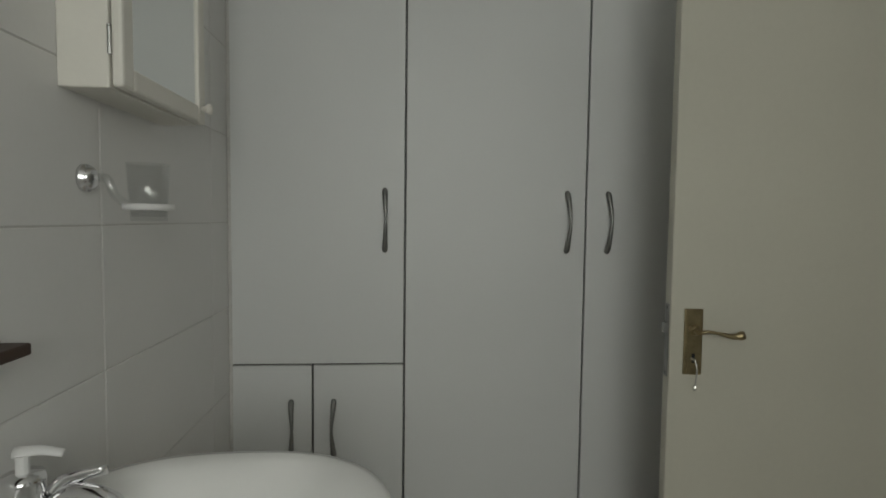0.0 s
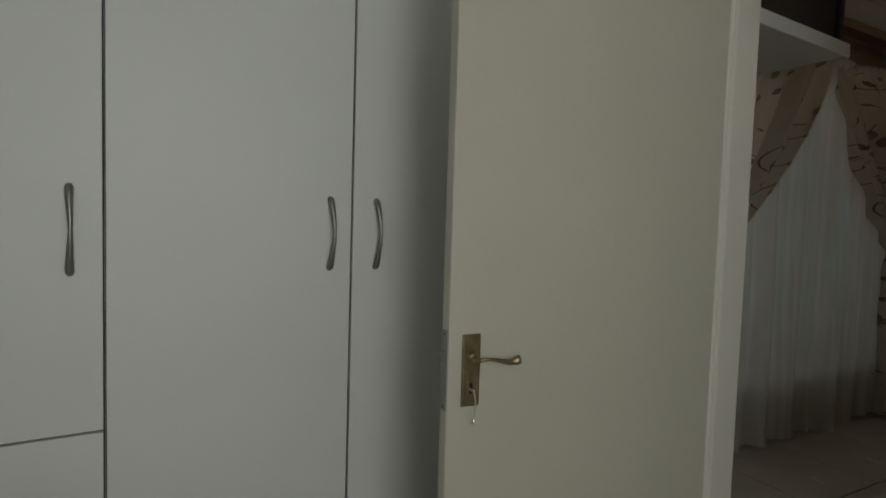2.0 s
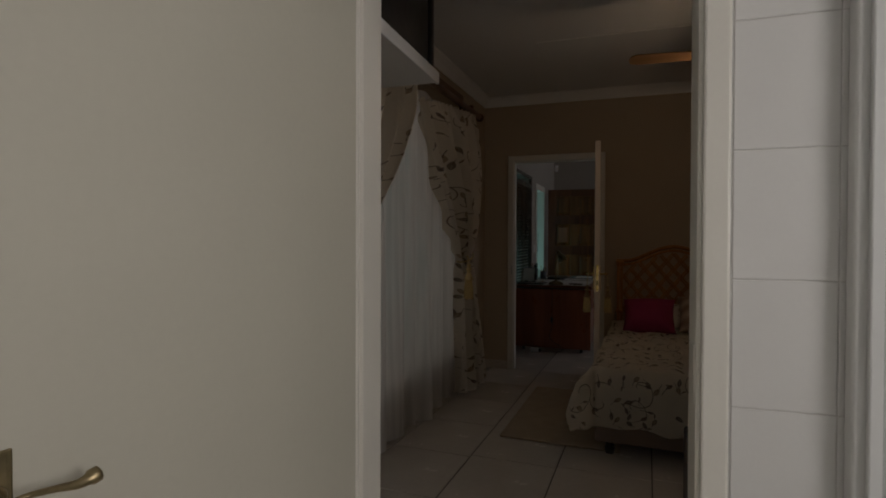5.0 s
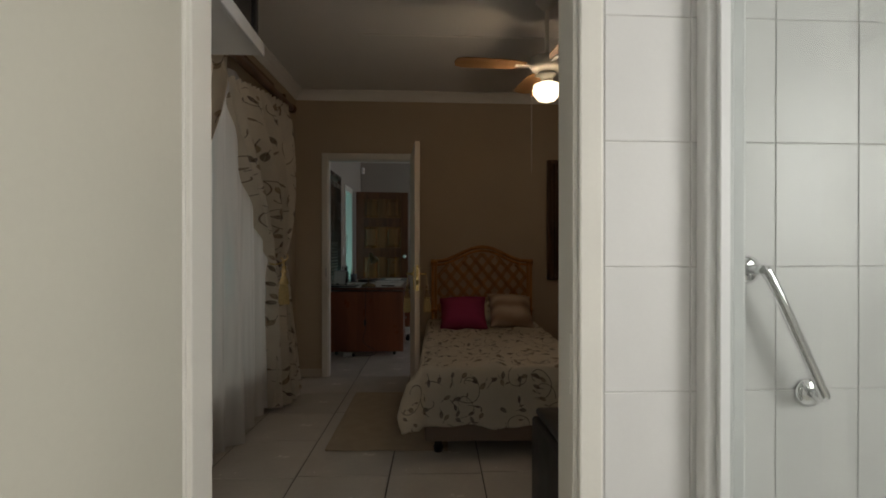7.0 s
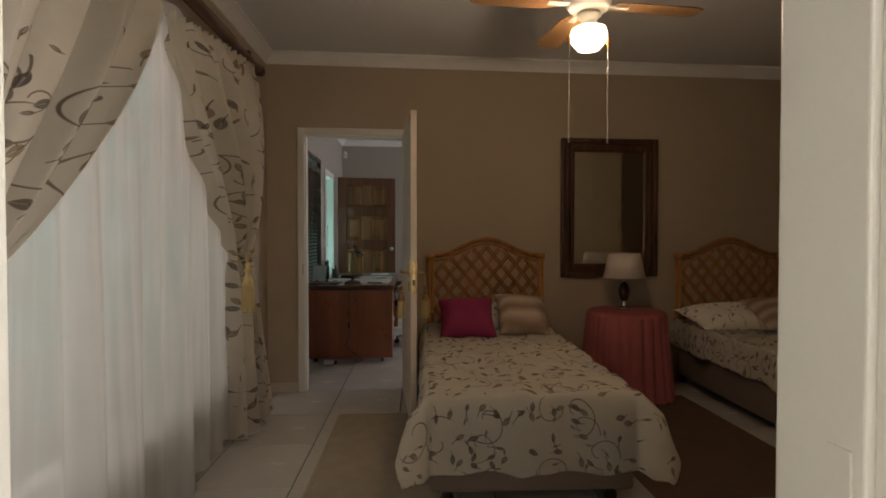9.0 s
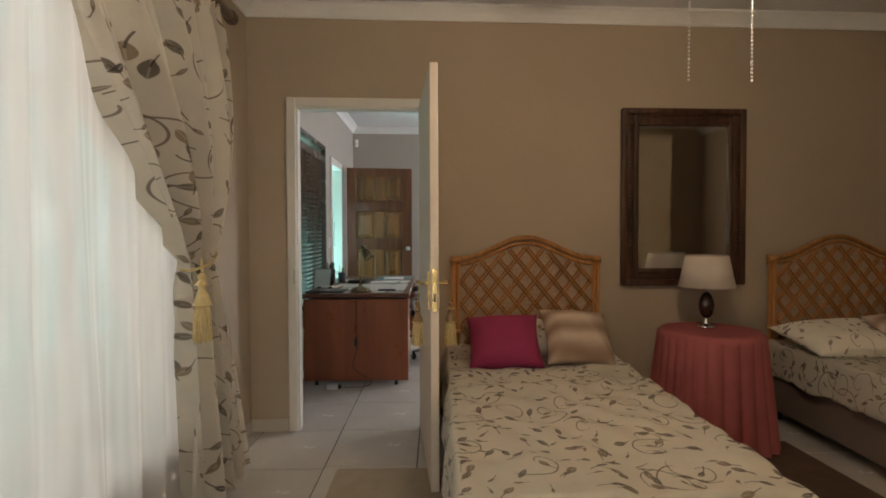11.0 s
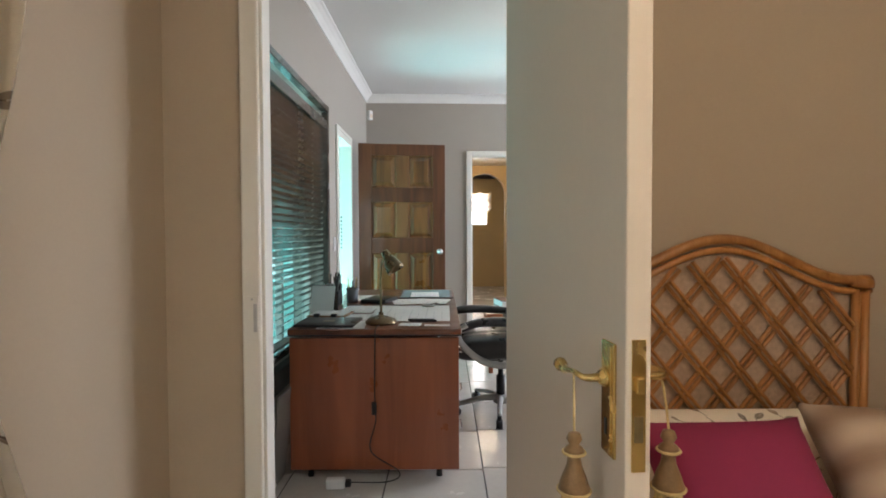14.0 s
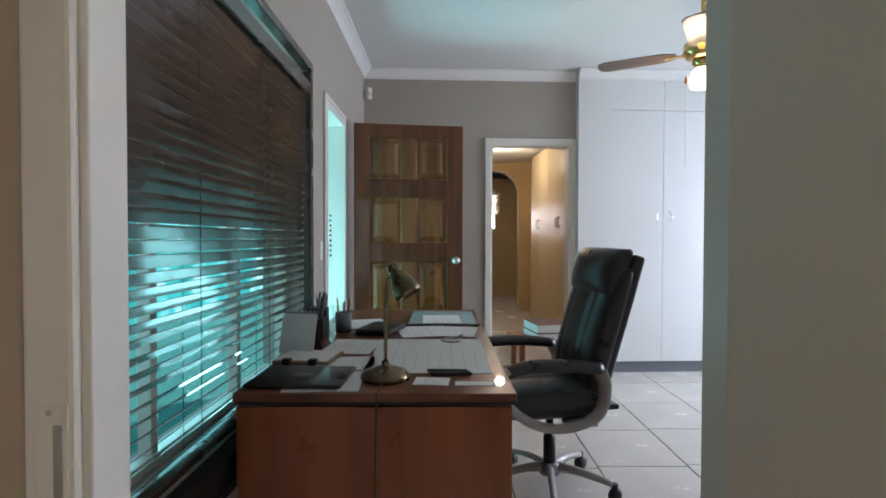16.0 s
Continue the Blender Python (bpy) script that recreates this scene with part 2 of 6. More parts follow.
DARKGLASS = mat("dark brown polished glass", (0.035, 0.017, 0.012), 0.07, var=0.1, bump=0.0, coat=0.5)
CREAMPANEL = mat("cream cupboard melamine", (0.62, 0.53, 0.36), 0.4, var=0.03, bump=0.02)
PLINTH = mat("dark grey plinth", (0.16, 0.17, 0.19), 0.5, var=0.08, bump=0.04)
REDBOOK = mat("brown book cloth", (0.16, 0.075, 0.045), 0.7, var=0.1, bump=0.08)
# The teal of the daylight outside is put into the paving's colour.
PAVE = mat("paving tinted with teal daylight", (0.06, 0.24, 0.21), 0.9, var=0.15, bump=0.3)
LAMPGLOBE = glow("lit opal glass", (1.0, 0.80, 0.50), 7.0)
TEALGLOW = backdrop_glow("glowing teal backdrop", (0.03, 0.30, 0.27), (0.08, 0.56, 0.52), (0.62, 1.0, 0.97), 0.9)
CYANGLOW = backdrop_glow("glowing cyan backdrop", (0.20, 0.80, 0.72), (0.34, 0.95, 0.86), (0.55, 1.0, 0.94), 0.42)
DAYGLOW = glow("bright window daylight", (1.0, 0.98, 0.96), 2.2)
PALEGLOW = backdrop_glow("glowing pale backdrop", (0.45, 0.50, 0.45), (0.72, 0.74, 0.68), (1.0, 0.97, 0.92), 0.35)


def floral(name, base, big=5.0, pale=1.0, sparse=0.52):
    """Cream cloth printed with small leaves, buds and curling vines, over the object's UV in metres."""
    m = mat(name, base, 0.9, var=0.05, scale=7, fine=350, bump=0.2, spec=0.2)
    nt = m.node_tree
    L = nt.links.new
    b = nt.nodes["Principled BSDF"]
    prev = b.inputs["Base Color"].links[0].from_socket
    uv = nt.nodes.new("ShaderNodeUVMap")

    def maths(op, a, c=None, d=None):
        n = nt.nodes.new("ShaderNodeMath")
        n.operation = op
        for i, v in enumerate((a, c, d)):
            if v is None:
                continue
            if isinstance(v, (int, float)):
                n.inputs[i].default_value = v
            else:
                L(v, n.inputs[i])
        return n.outputs[0]

    def over(below, mask, colour):
        n = nt.nodes.new("ShaderNodeMix")
        n.data_type = "RGBA"
        L(mask, n.inputs[0]); L(below, n.inputs[6])
        n.inputs[7].default_value = (*(min(c * pale, 0.8) for c in colour), 1)
        return n.outputs[2]

    def cells(scale, seed, spread):
        mp = nt.nodes.new("ShaderNodeMapping")
        mp.inputs["Location"].default_value = (seed, seed * 0.7, 0)
        mp.inputs["Scale"].default_value = (scale, scale, scale)
        L(uv.outputs[0], mp.inputs[0])
        v = nt.nodes.new("ShaderNodeTexVoronoi")
        v.voronoi_dimensions = "2D"
        v.inputs["Scale"].default_value, v.inputs["Randomness"].default_value = 1.0, spread
        L(mp.outputs[0], v.inputs[0])
        sub = nt.nodes.new("ShaderNodeVectorMath"); sub.operation = "SUBTRACT"
        L(mp.outputs[0], sub.inputs[0]); L(v.outputs["Position"], sub.inputs[1])
        sp = nt.nodes.new("ShaderNodeSeparateXYZ")
        L(sub.outputs[0], sp.inputs[0])
        col = nt.nodes.new("ShaderNodeSeparateColor")
        L(v.outputs["Color"], col.inputs[0])
        ang = maths("MULTIPLY", col.outputs[0], 6.283)
        ca, sa = maths("COSINE", ang), maths("SINE", ang)
        x = maths("ADD", maths("MULTIPLY", sp.outputs[0], ca), maths("MULTIPLY", sp.outputs[1], sa))
        y = maths("SUBTRACT", maths("MULTIPLY", sp.outputs[1], ca), maths("MULTIPLY", sp.outputs[0], sa))
        return x, y, col

    def step(value, limit, soft):
        n = nt.nodes.new("ShaderNodeMapRange")
        n.interpolation_type = "SMOOTHSTEP"
        L(value, n.inputs[0])
        n.inputs[1].default_value, n.inputs[2].default_value = limit - soft, limit + soft
        n.inputs[3].default_value, n.inputs[4].default_value = 1, 0
        return n.outputs[0]

    colour = prev
    # curling vines: a spiral in each large cell
    for seed, sc in ((3.1, big * 0.62), (8.7, big * 0.52)):
        x, y, col = cells(sc, seed, 0.75)
        r = maths("SQRT", maths("ADD", maths("MULTIPLY", x, x), maths("MULTIPLY", y, y)))
        th = maths("ARCTAN2", y, x)
        turn = maths("FRACT", maths("ADD", maths("MULTIPLY", th, 0.15915), maths("MULTIPLY", r, 2.3)))
        line = step(maths("ABSOLUTE", maths("SUBTRACT", turn, 0.5)), 0.020, 0.010)
        inside = maths("MULTIPLY", step(r, 0.42, 0.02), maths("GREATER_THAN", r, 0.05))
        half = maths("GREATER_THAN", col.outputs[2], 0.4)
        mask = maths("MULTIPLY", maths("MULTIPLY", line, inside), half)
        colour = over(colour, maths("MULTIPLY", mask, 0.85), (0.20, 0.145, 0.10))
    # leaves and buds
    for seed, sc, w, h, tone in ((1.3, big * 1.45, 0.19, 0.34, (0.24, 0.20, 0.155)), (5.9, big * 1.2, 0.17, 0.26, (0.36, 0.28, 0.19)), (11.4, big * 1.0, 0.10, 0.20, (0.15, 0.115, 0.10)), (15.2, big * 1.7, 0.10, 0.26, (0.27, 0.20, 0.14))):
        x, y, col = cells(sc, seed, 0.8)
        ax = maths("DIVIDE", maths("ABSOLUTE", x), w)
        ay = maths("DIVIDE", y, h)
        d = maths("ADD", ax, maths("MULTIPLY", ay, ay))
        leaf = step(d, 0.62, 0.05)
        pick = maths("GREATER_THAN", col.outputs[1], sparse)
        vein = maths("SUBTRACT", 1.0, maths("MULTIPLY", step(maths("ABSOLUTE", x), 0.012, 0.006), 0.4))
        colour = over(colour, maths("MULTIPLY", maths("MULTIPLY", leaf, pick), maths("MULTIPLY", vein, 0.9)), tone)
        stem = maths("MULTIPLY", step(maths("ABSOLUTE", maths("SUBTRACT", x, maths("MULTIPLY", maths("MULTIPLY", y, y), 0.6))), 0.014, 0.006), maths("MULTIPLY", maths("LESS_THAN", y, -0.05), maths("GREATER_THAN", y, -0.42)))
        colour = over(colour, maths("MULTIPLY", maths("MULTIPLY", stem, pick), 0.8), (0.13, 0.095, 0.07))
    L(colour, b.inputs["Base Color"])
    return m


FLORAL = floral("cream floral print cotton", (0.90, 0.84, 0.72), 7.6, 1.1, 0.55)
DRAPE = floral("cream floral curtain cloth", (0.88, 0.83, 0.74), 5.4, 1.25, 0.60)

# daylight soaks a little through the curtain cloth
nt = DRAPE.node_tree
db = nt.nodes["Principled BSDF"]
thru = nt.nodes.new("ShaderNodeBsdfTranslucent")
nt.links.new(db.inputs["Base Color"].links[0].from_socket, thru.inputs[0])
dm = nt.nodes.new("ShaderNodeMixShader"); dm.inputs[0].default_value = 0.36
nt.links.new(db.outputs[0], dm.inputs[1]); nt.links.new(thru.outputs[0], dm.inputs[2])
nt.links.new(dm.outputs[0], nt.nodes["Material Output"].inputs[0])

SHEER = bpy.data.materials.new("white voile")
SHEER.use_nodes = True
nt = SHEER.node_tree
nt.nodes.remove(nt.nodes["Principled BSDF"])
a = nt.nodes.new("ShaderNodeBsdfTranslucent"); a.inputs[0].default_value = (0.60, 0.59, 0.575, 1)
d = nt.nodes.new("ShaderNodeBsdfDiffuse"); d.inputs[0].default_value = (0.80, 0.78, 0.74, 1)
tr = nt.nodes.new("ShaderNodeBsdfTransparent"); tr.inputs[0].default_value = (0.95, 0.96, 0.95, 1)
x1 = nt.nodes.new("ShaderNodeMixShader"); x1.inputs[0].default_value = 0.5
x2 = nt.nodes.new("ShaderNodeMixShader")
# Stretched noise thins the voile in upright streaks, imitating bright light between folds.
weave = nt.nodes.new("ShaderNodeTexNoise"); weave.inputs["Scale"].default_value = 4
vc = nt.nodes.new("ShaderNodeTexCoord")
vm = nt.nodes.new("ShaderNodeMapping"); vm.inputs["Scale"].default_value = (4.5, 1, 0.2)
nt.links.new(vc.outputs["Object"], vm.inputs[0]); nt.links.new(vm.outputs[0], weave.inputs[0])
fold_streaks = nt.nodes.new("ShaderNodeMapRange"); fold_streaks.inputs[3].default_value, fold_streaks.inputs[4].default_value = 0.0, 0.17
fold_streaks.inputs[1].default_value, fold_streaks.inputs[2].default_value = 0.40, 0.62
nt.links.new(weave.outputs[0], fold_streaks.inputs[0]); nt.links.new(fold_streaks.outputs[0], x2.inputs[0])
nt.links.new(a.outputs[0], x1.inputs[1]); nt.links.new(d.outputs[0], x1.inputs[2])
nt.links.new(x1.outputs[0], x2.inputs[1]); nt.links.new(tr.outputs[0], x2.inputs[2])
nt.links.new(x2.outputs[0], nt.nodes["Material Output"].inputs[0])

# striped brown-and-gold satin
SATIN = mat("gold striped satin", (0.31, 0.21, 0.145), 0.42, var=0.12, scale=5, fine=200, bump=0.1, stretch=(1, 6, 1))
nt = SATIN.node_tree
sb = nt.nodes["Principled BSDF"]
was = sb.inputs["Base Color"].links[0].from_socket
wv = nt.nodes.new("ShaderNodeTexWave"); wv.bands_direction = "Y"
wv.inputs["Scale"].default_value, wv.inputs["Distortion"].default_value, wv.inputs["Detail"].default_value = 2.6, 3.2, 3
oc = nt.nodes.new("ShaderNodeTexCoord")
nt.links.new(oc.outputs["Object"], wv.inputs[0])
band = nt.nodes.new("ShaderNodeMix"); band.data_type = "RGBA"
band.inputs[7].default_value = (0.55, 0.43, 0.325, 1)
nt.links.new(wv.outputs[1], band.inputs[0]); nt.links.new(was, band.inputs[6]); nt.links.new(band.outputs[2], sb.inputs["Base Color"])


# ---- building blocks ----
def part(name, bm, material, parent=None, label="", smooth=False):
    me = bpy.data.meshes.new(name)
    bm.to_mesh(me)
    bm.free()
    if smooth:
        me.polygons.foreach_set("use_smooth", [True] * len(me.polygons))
    me.materials.append(material)
    ob = new(name, me)
    if parent is not None:
        ob.parent = parent
    if label:
        tagged(ob, label)
    return ob


def thing(name, m, label, category, group="", kind=""):
    ob = new(name)
    ob.empty_display_size = 0.1
    ob.matrix_world = m
    return tagged(ob, label, category, group, kind)


def box(x0, x1, y0, y1, z0, z1, bevel=0.0, seg=2, bm=None):
    b = bmesh.new()
    bmesh.ops.create_cube(b, size=1.0)
    bmesh.ops.scale(b, vec=(abs(x1 - x0), abs(y1 - y0), abs(z1 - z0)), verts=b.verts)
    bmesh.ops.translate(b, vec=((x0 + x1) / 2, (y0 + y1) / 2, (z0 + z1) / 2), verts=b.verts)
    if bevel:
        bmesh.ops.bevel(b, geom=b.edges[:], offset=bevel, segments=seg, profile=0.5, affect="EDGES")
    return merge(bm, b) if bm else b


def merge(bm, other):
    me = bpy.data.meshes.new("tmp")
    other.to_mesh(me)
    other.free()
    bm.from_mesh(me)
    bpy.data.meshes.remove(me)
    return bm


def moved(bm, m):
    bmesh.ops.transform(bm, matrix=m, verts=bm.verts)
    return bm


def lathe(profile, seg=24, m=None):
    """A turned body from (radius, height) pairs about z."""
    bm = bmesh.new()
    rings = []
    for r, z in profile:
        rings.append([bm.verts.new((max(r, 1e-4) * math.cos(2 * math.pi * i / seg), max(r, 1e-4) * math.sin(2 * math.pi * i / seg), z)) for i in range(seg)])
    for a, b in zip(rings, rings[1:]):
        for i in range(seg):
            bm.faces.new((a[i], a[(i + 1) % seg], b[(i + 1) % seg], b[i]))
    bm.faces.new(rings[0][::-1]); bm.faces.new(rings[-1])
    bmesh.ops.recalc_face_normals(bm, faces=bm.faces)
    return moved(bm, m) if m else bm


def tube(points, radius, seg=8, flat=1.0):
    """A round (or flattened) bar along a line of points; radius may be a function of 0..1."""
    bm = bmesh.new()
    pts = [Vector(p) for p in points]
    rings = []
    side = None
    for i, p in enumerate(pts):
        d = (pts[min(i + 1, len(pts) - 1)] - pts[max(i - 1, 0)]).normalized()
        if side is None:
            side = d.orthogonal().normalized()
        side = (side - d * side.dot(d)).normalized()
        up = d.cross(side)
        r = radius(i / (len(pts) - 1)) if callable(radius) else radius
        rings.append([bm.verts.new(p + side * (r * math.cos(a)) + up * (r * flat * math.sin(a))) for a in (2 * math.pi * k / seg for k in range(seg))])
    for a, b in zip(rings, rings[1:]):
        for k in range(seg):
            bm.faces.new((a[k], a[(k + 1) % seg], b[(k + 1) % seg], b[k]))
    bm.faces.new(rings[0][::-1]); bm.faces.new(rings[-1])
    bmesh.ops.recalc_face_normals(bm, faces=bm.faces)
    return bm


def spline(points, n=24):
    """Smooth line through control points."""
    p = [Vector(q) for q in points]
    p = [p[0] * 2 - p[1]] + p + [p[-1] * 2 - p[-2]]
    out = []
    k = len(p) - 3
    for i in range(n + 1):
        u = i / n * k
        j = min(int(u), k - 1)
        t = u - j
        a, b, c, d = p[j:j + 4]
        out.append(0.5 * ((2 * b) + (c - a) * t + (2 * a - 5 * b + 4 * c - d) * t * t + (3 * b - a - 3 * c + d) * t ** 3))
    return out


def sheet(f, nu, nv, thick=0.0, uv=None):
    """A surface f(u, v) with u and v from 0 to 1; uv gives cloth coordinates in metres."""
    bm = bmesh.new()
    g = [[bm.verts.new(f(i / nu, j / nv)) for j in range(nv + 1)] for i in range(nu + 1)]
    lay = bm.loops.layers.uv.new("UVMap") if uv else None
    for i in range(nu):
        for j in range(nv):
            fc = bm.faces.new((g[i][j], g[i + 1][j], g[i + 1][j + 1], g[i][j + 1]))
            if uv:
                for lp, (a, b) in zip(fc.loops, ((i, j), (i + 1, j), (i + 1, j + 1), (i, j + 1))):
                    lp[lay].uv = uv(a / nu, b / nv)
    if thick:
        r = bmesh.ops.solidify(bm, geom=bm.faces[:], thickness=thick)
    return bm


def frame_bars(w, h, bar, depth, bevel=0.004, bottom=True):
    """Upright frame in the xz plane, opening w by h, from z = 0, of bars bar wide."""
    bm = box(-w / 2 - bar, -w / 2, -depth / 2, depth / 2, 0, h + bar, bevel)
    box(w / 2, w / 2 + bar, -depth / 2, depth / 2, 0, h + bar, bevel, bm=bm)
    box(-w / 2, w / 2, -depth / 2, depth / 2, h, h + bar, bevel, bm=bm)
    if bottom:
        box(-w / 2, w / 2, -depth / 2, depth / 2, 0, bar, bevel, bm=bm)
    return bm


# ---- plan ----
SKEW = 0.05                       # the long walls run a little off the cross walls
TILT_Z = -math.degrees(math.atan(SKEW))
NORTH, CEILING, OFFICE_CEILING = 2.0, 2.65, 2.735
EAST, OFFICE_EAST, WEST = 5.655, 9.8, 2.0
SOUTH = -2.95


def north(x):
    return NORTH - SKEW * (x - 5.655)


def prism(corners, z0, z1):
    """Upright prism on a plan polygon."""
    bm = bmesh.new()
    lo = [bm.verts.new((x, y, z0)) for x, y in corners]
    hi = [bm.verts.new((x, y, z1)) for x, y in corners]
    bm.faces.new(lo[::-1]); bm.faces.new(hi)
    n = len(lo)
    for i in range(n):
        bm.faces.new((lo[i], lo[(i + 1) % n], hi[(i + 1) % n], hi[i]))
    bmesh.ops.recalc_face_normals(bm, faces=bm.faces)
    return bm


def setting(name, bm, material, label, category):
    return tagged(part(name, bm, material), label, category, kind="structure")


def along(x0, x1, z0, z1, out=0.0, thick=0.24):
    """A stretch of the north wall, out metres into the room."""
    return prism([(x0, north(x0) - out), (x1, north(x1) - out), (x1, north(x1) + thick), (x0, north(x0) + thick)], z0, z1)


def across(x, t, y0, y1, z0, z1):
    """A stretch of a cross wall whose west face is at x."""
    return prism([(x, y0), (x + t, y0), (x + t, y1), (x, y1)], z0, z1)


# bedroom north wall with its window
BW0, BW1, BWZ0, BWZ1 = 2.5, 4.8, 0.34, 2.2
bm = along(WEST, BW0, 0, CEILING)
merge(bm, along(BW1, EAST + 0.035, 0, CEILING))
merge(bm, along(BW0, BW1, 0, BWZ0))
merge(bm, along(BW0, BW1, BWZ1, CEILING))
setting("wall_north", bm, WALL, "taupe painted plaster wall with a wide window", "wall")
# office north wall with window and entrance
OW0, OW1, OWZ0, OWZ1 = 5.95, 7.84, 0.56, 2.115
ED0, ED1, EDZ = 8.22, 8.86, 2.06
bm = along(EAST + 0.035, OW0, 0, OFFICE_CEILING)
merge(bm, along(OW1, ED0, 0, OFFICE_CEILING))
merge(bm, along(ED1, OFFICE_EAST + 0.12, 0, OFFICE_CEILING))
merge(bm, along(OW0, OW1, 0, OWZ0))
merge(bm, along(OW0, OW1, OWZ1, OFFICE_CEILING))
merge(bm, along(ED0, ED1, EDZ, OFFICE_CEILING))
setting("wall_office_north", bm, GREYWALL, "warm grey plaster wall with window and entrance", "wall")
# wall between bedroom and office: two skins of paint
BD0, BD1, BDZ = 0.903, 1.718, 2.03
for name, x, w, top in (("wall_east", EAST, WALL, CEILING), ("wall_office_west", EAST + 0.035, GREYWALL, OFFICE_CEILING)):
    bm = across(x, 0.035, BD1, north(x) + 0.0, 0, top)
    merge(bm, across(x, 0.035, SOUTH, BD0, 0, top))
    merge(bm, across(x, 0.035, BD0, BD1, BDZ, top))
    setting(name, bm, w, "painted plaster partition with a doorway", "wall")
# bedroom west wall / bathroom wall
CD0, CD1, CDZ, BATHX = 0.55, 1.447, 2.05, 1.88
for name, x, t, w in (("wall_west", BATHX + 0.06, 0.06, WALL), ("wall_bathroom_east", BATHX + 0.0025, 0.0575, GROUTW)):
    bm = across(x, t, CD1, north(x), 0, CEILING)
    merge(bm, across(x, t, SOUTH, CD0, 0, CEILING))
    merge(bm, across(x, t, CD0, CD1, CDZ, CEILING))
    setting(name, bm, w, "partition wall with a doorway", "wall")
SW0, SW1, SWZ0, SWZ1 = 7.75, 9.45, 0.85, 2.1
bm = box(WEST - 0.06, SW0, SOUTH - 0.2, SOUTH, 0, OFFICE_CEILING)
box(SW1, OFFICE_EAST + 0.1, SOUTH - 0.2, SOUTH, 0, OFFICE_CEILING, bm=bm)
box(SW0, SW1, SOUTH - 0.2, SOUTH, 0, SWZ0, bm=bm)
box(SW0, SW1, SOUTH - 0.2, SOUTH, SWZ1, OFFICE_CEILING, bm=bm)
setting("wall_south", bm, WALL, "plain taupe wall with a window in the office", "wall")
# office east wall with the passage door
PD0, PD1, PDZ = -0.085, 0.66, 2.085
bm = across(OFFICE_EAST, 0.12, PD1, north(OFFICE_EAST), 0, OFFICE_CEILING)
merge(bm, across(OFFICE_EAST, 0.12, SOUTH, PD0, 0, OFFICE_CEILING))
merge(bm, across(OFFICE_EAST, 0.12, PD0, PD1, PDZ, OFFICE_CEILING))
setting("wall_office_east", bm, GREYWALL, "warm grey wall with a doorway to the passage", "wall")
# ceilings
setting("ceiling", prism([(WEST - 0.1, SOUTH - 0.1), (EAST + 0.035, SOUTH - 0.1), (EAST + 0.035, north(EAST) + 0.1), (WEST - 0.1, north(WEST) + 0.1)], CEILING, CEILING + 0.1), CEIL, "white painted board ceiling", "ceiling")
setting("ceiling_office", prism([(EAST + 0.035, SOUTH - 0.1), (OFFICE_EAST + 0.12, SOUTH - 0.1), (OFFICE_EAST + 0.12, north(OFFICE_EAST) + 0.1), (EAST + 0.035, north(EAST) + 0.1)], OFFICE_CEILING, OFFICE_CEILING + 0.1), CEIL, "white painted ceiling", "ceiling")
for i, x in enumerate((3.6, 4.3)):
    tagged(part("ceiling_strip", box(x, x + 0.018, SOUTH, 1.3, CEILING - 0.006, CEILING, 0.002), CORN), "thin white cover strip on the ceiling", "trim", kind="structure")


def cornice(name, p, q, inward, top=CEILING):
    """Coved cornice from p to q under the ceiling."""
    prof = [(0.0, 0.0), (0.0, -0.085), (0.012, -0.085), (0.016, -0.07), (0.035, -0.042), (0.06, -0.02), (0.075, -0.014), (0.075, 0.0)]
    bm = bmesh.new()
    ends = [[bm.verts.new((e[0] + inward[0] * o, e[1] + inward[1] * o, top - 0.002 + z)) for o, z in prof] for e in (p, q)]
    n = len(prof)
    for i in range(n):
        bm.faces.new((ends[0][i], ends[0][(i + 1) % n], ends[1][(i + 1) % n], ends[1][i]))
    bm.faces.new(ends[0]); bm.faces.new(ends[1][::-1])
    bmesh.ops.recalc_face_normals(bm, faces=bm.faces)
    setting(name, bm, CORN, "white moulded cornice", "cornice")


cornice("cornice", (EAST, SOUTH), (EAST, north(EAST)), (-1, 0))
cornice("cornice", (WEST, north(WEST)), (EAST, north(EAST)), (0, -1))
cornice("cornice", (EAST + 0.07, north(EAST)), (OFFICE_EAST, north(OFFICE_EAST)), (0, -1), OFFICE_CEILING)
cornice("cornice", (OFFICE_EAST, -0.12), (OFFICE_EAST, north(OFFICE_EAST)), (-1, 0), OFFICE_CEILING)
cornice("cornice", (WEST, SOUTH), (EAST, SOUTH), (0, 1))


def door_frame(name, x0, x1, y0, y1, h, label):
    """Pressed steel frame: lining with a rebate and flat faces on both sides, round an opening in a cross wall."""
    ob = thing(name, Matrix(), label, "door frame", kind="structure")
    for nm, a, b, c, d in (("jamb", y0 - 0.001, y0 + 0.022, 0, h), ("jamb", y1 - 0.022, y1 + 0.001, 0, h), ("head", y0 + 0.022, y1 - 0.022, h - 0.022, h)):
        part(nm, box(x0 - 0.006, x1 + 0.006, a, b, c, d, 0.003), WHITE, ob)
    for f0, f1 in ((x0 - 0.022, x0 - 0.003), (x1 + 0.003, x1 + 0.022)):
        for nm, a, b, c, d in (("architrave", y0 - 0.045, y0 + 0.012, 0, h + 0.045), ("architrave", y1 - 0.012, y1 + 0.045, 0, h + 0.045), ("architrave", y0 + 0.012, y1 - 0.012, h - 0.012, h + 0.045)):
            part(nm, box(f0, f1, a, b, c, d, 0.006, 2), WHITE, ob)
    return ob


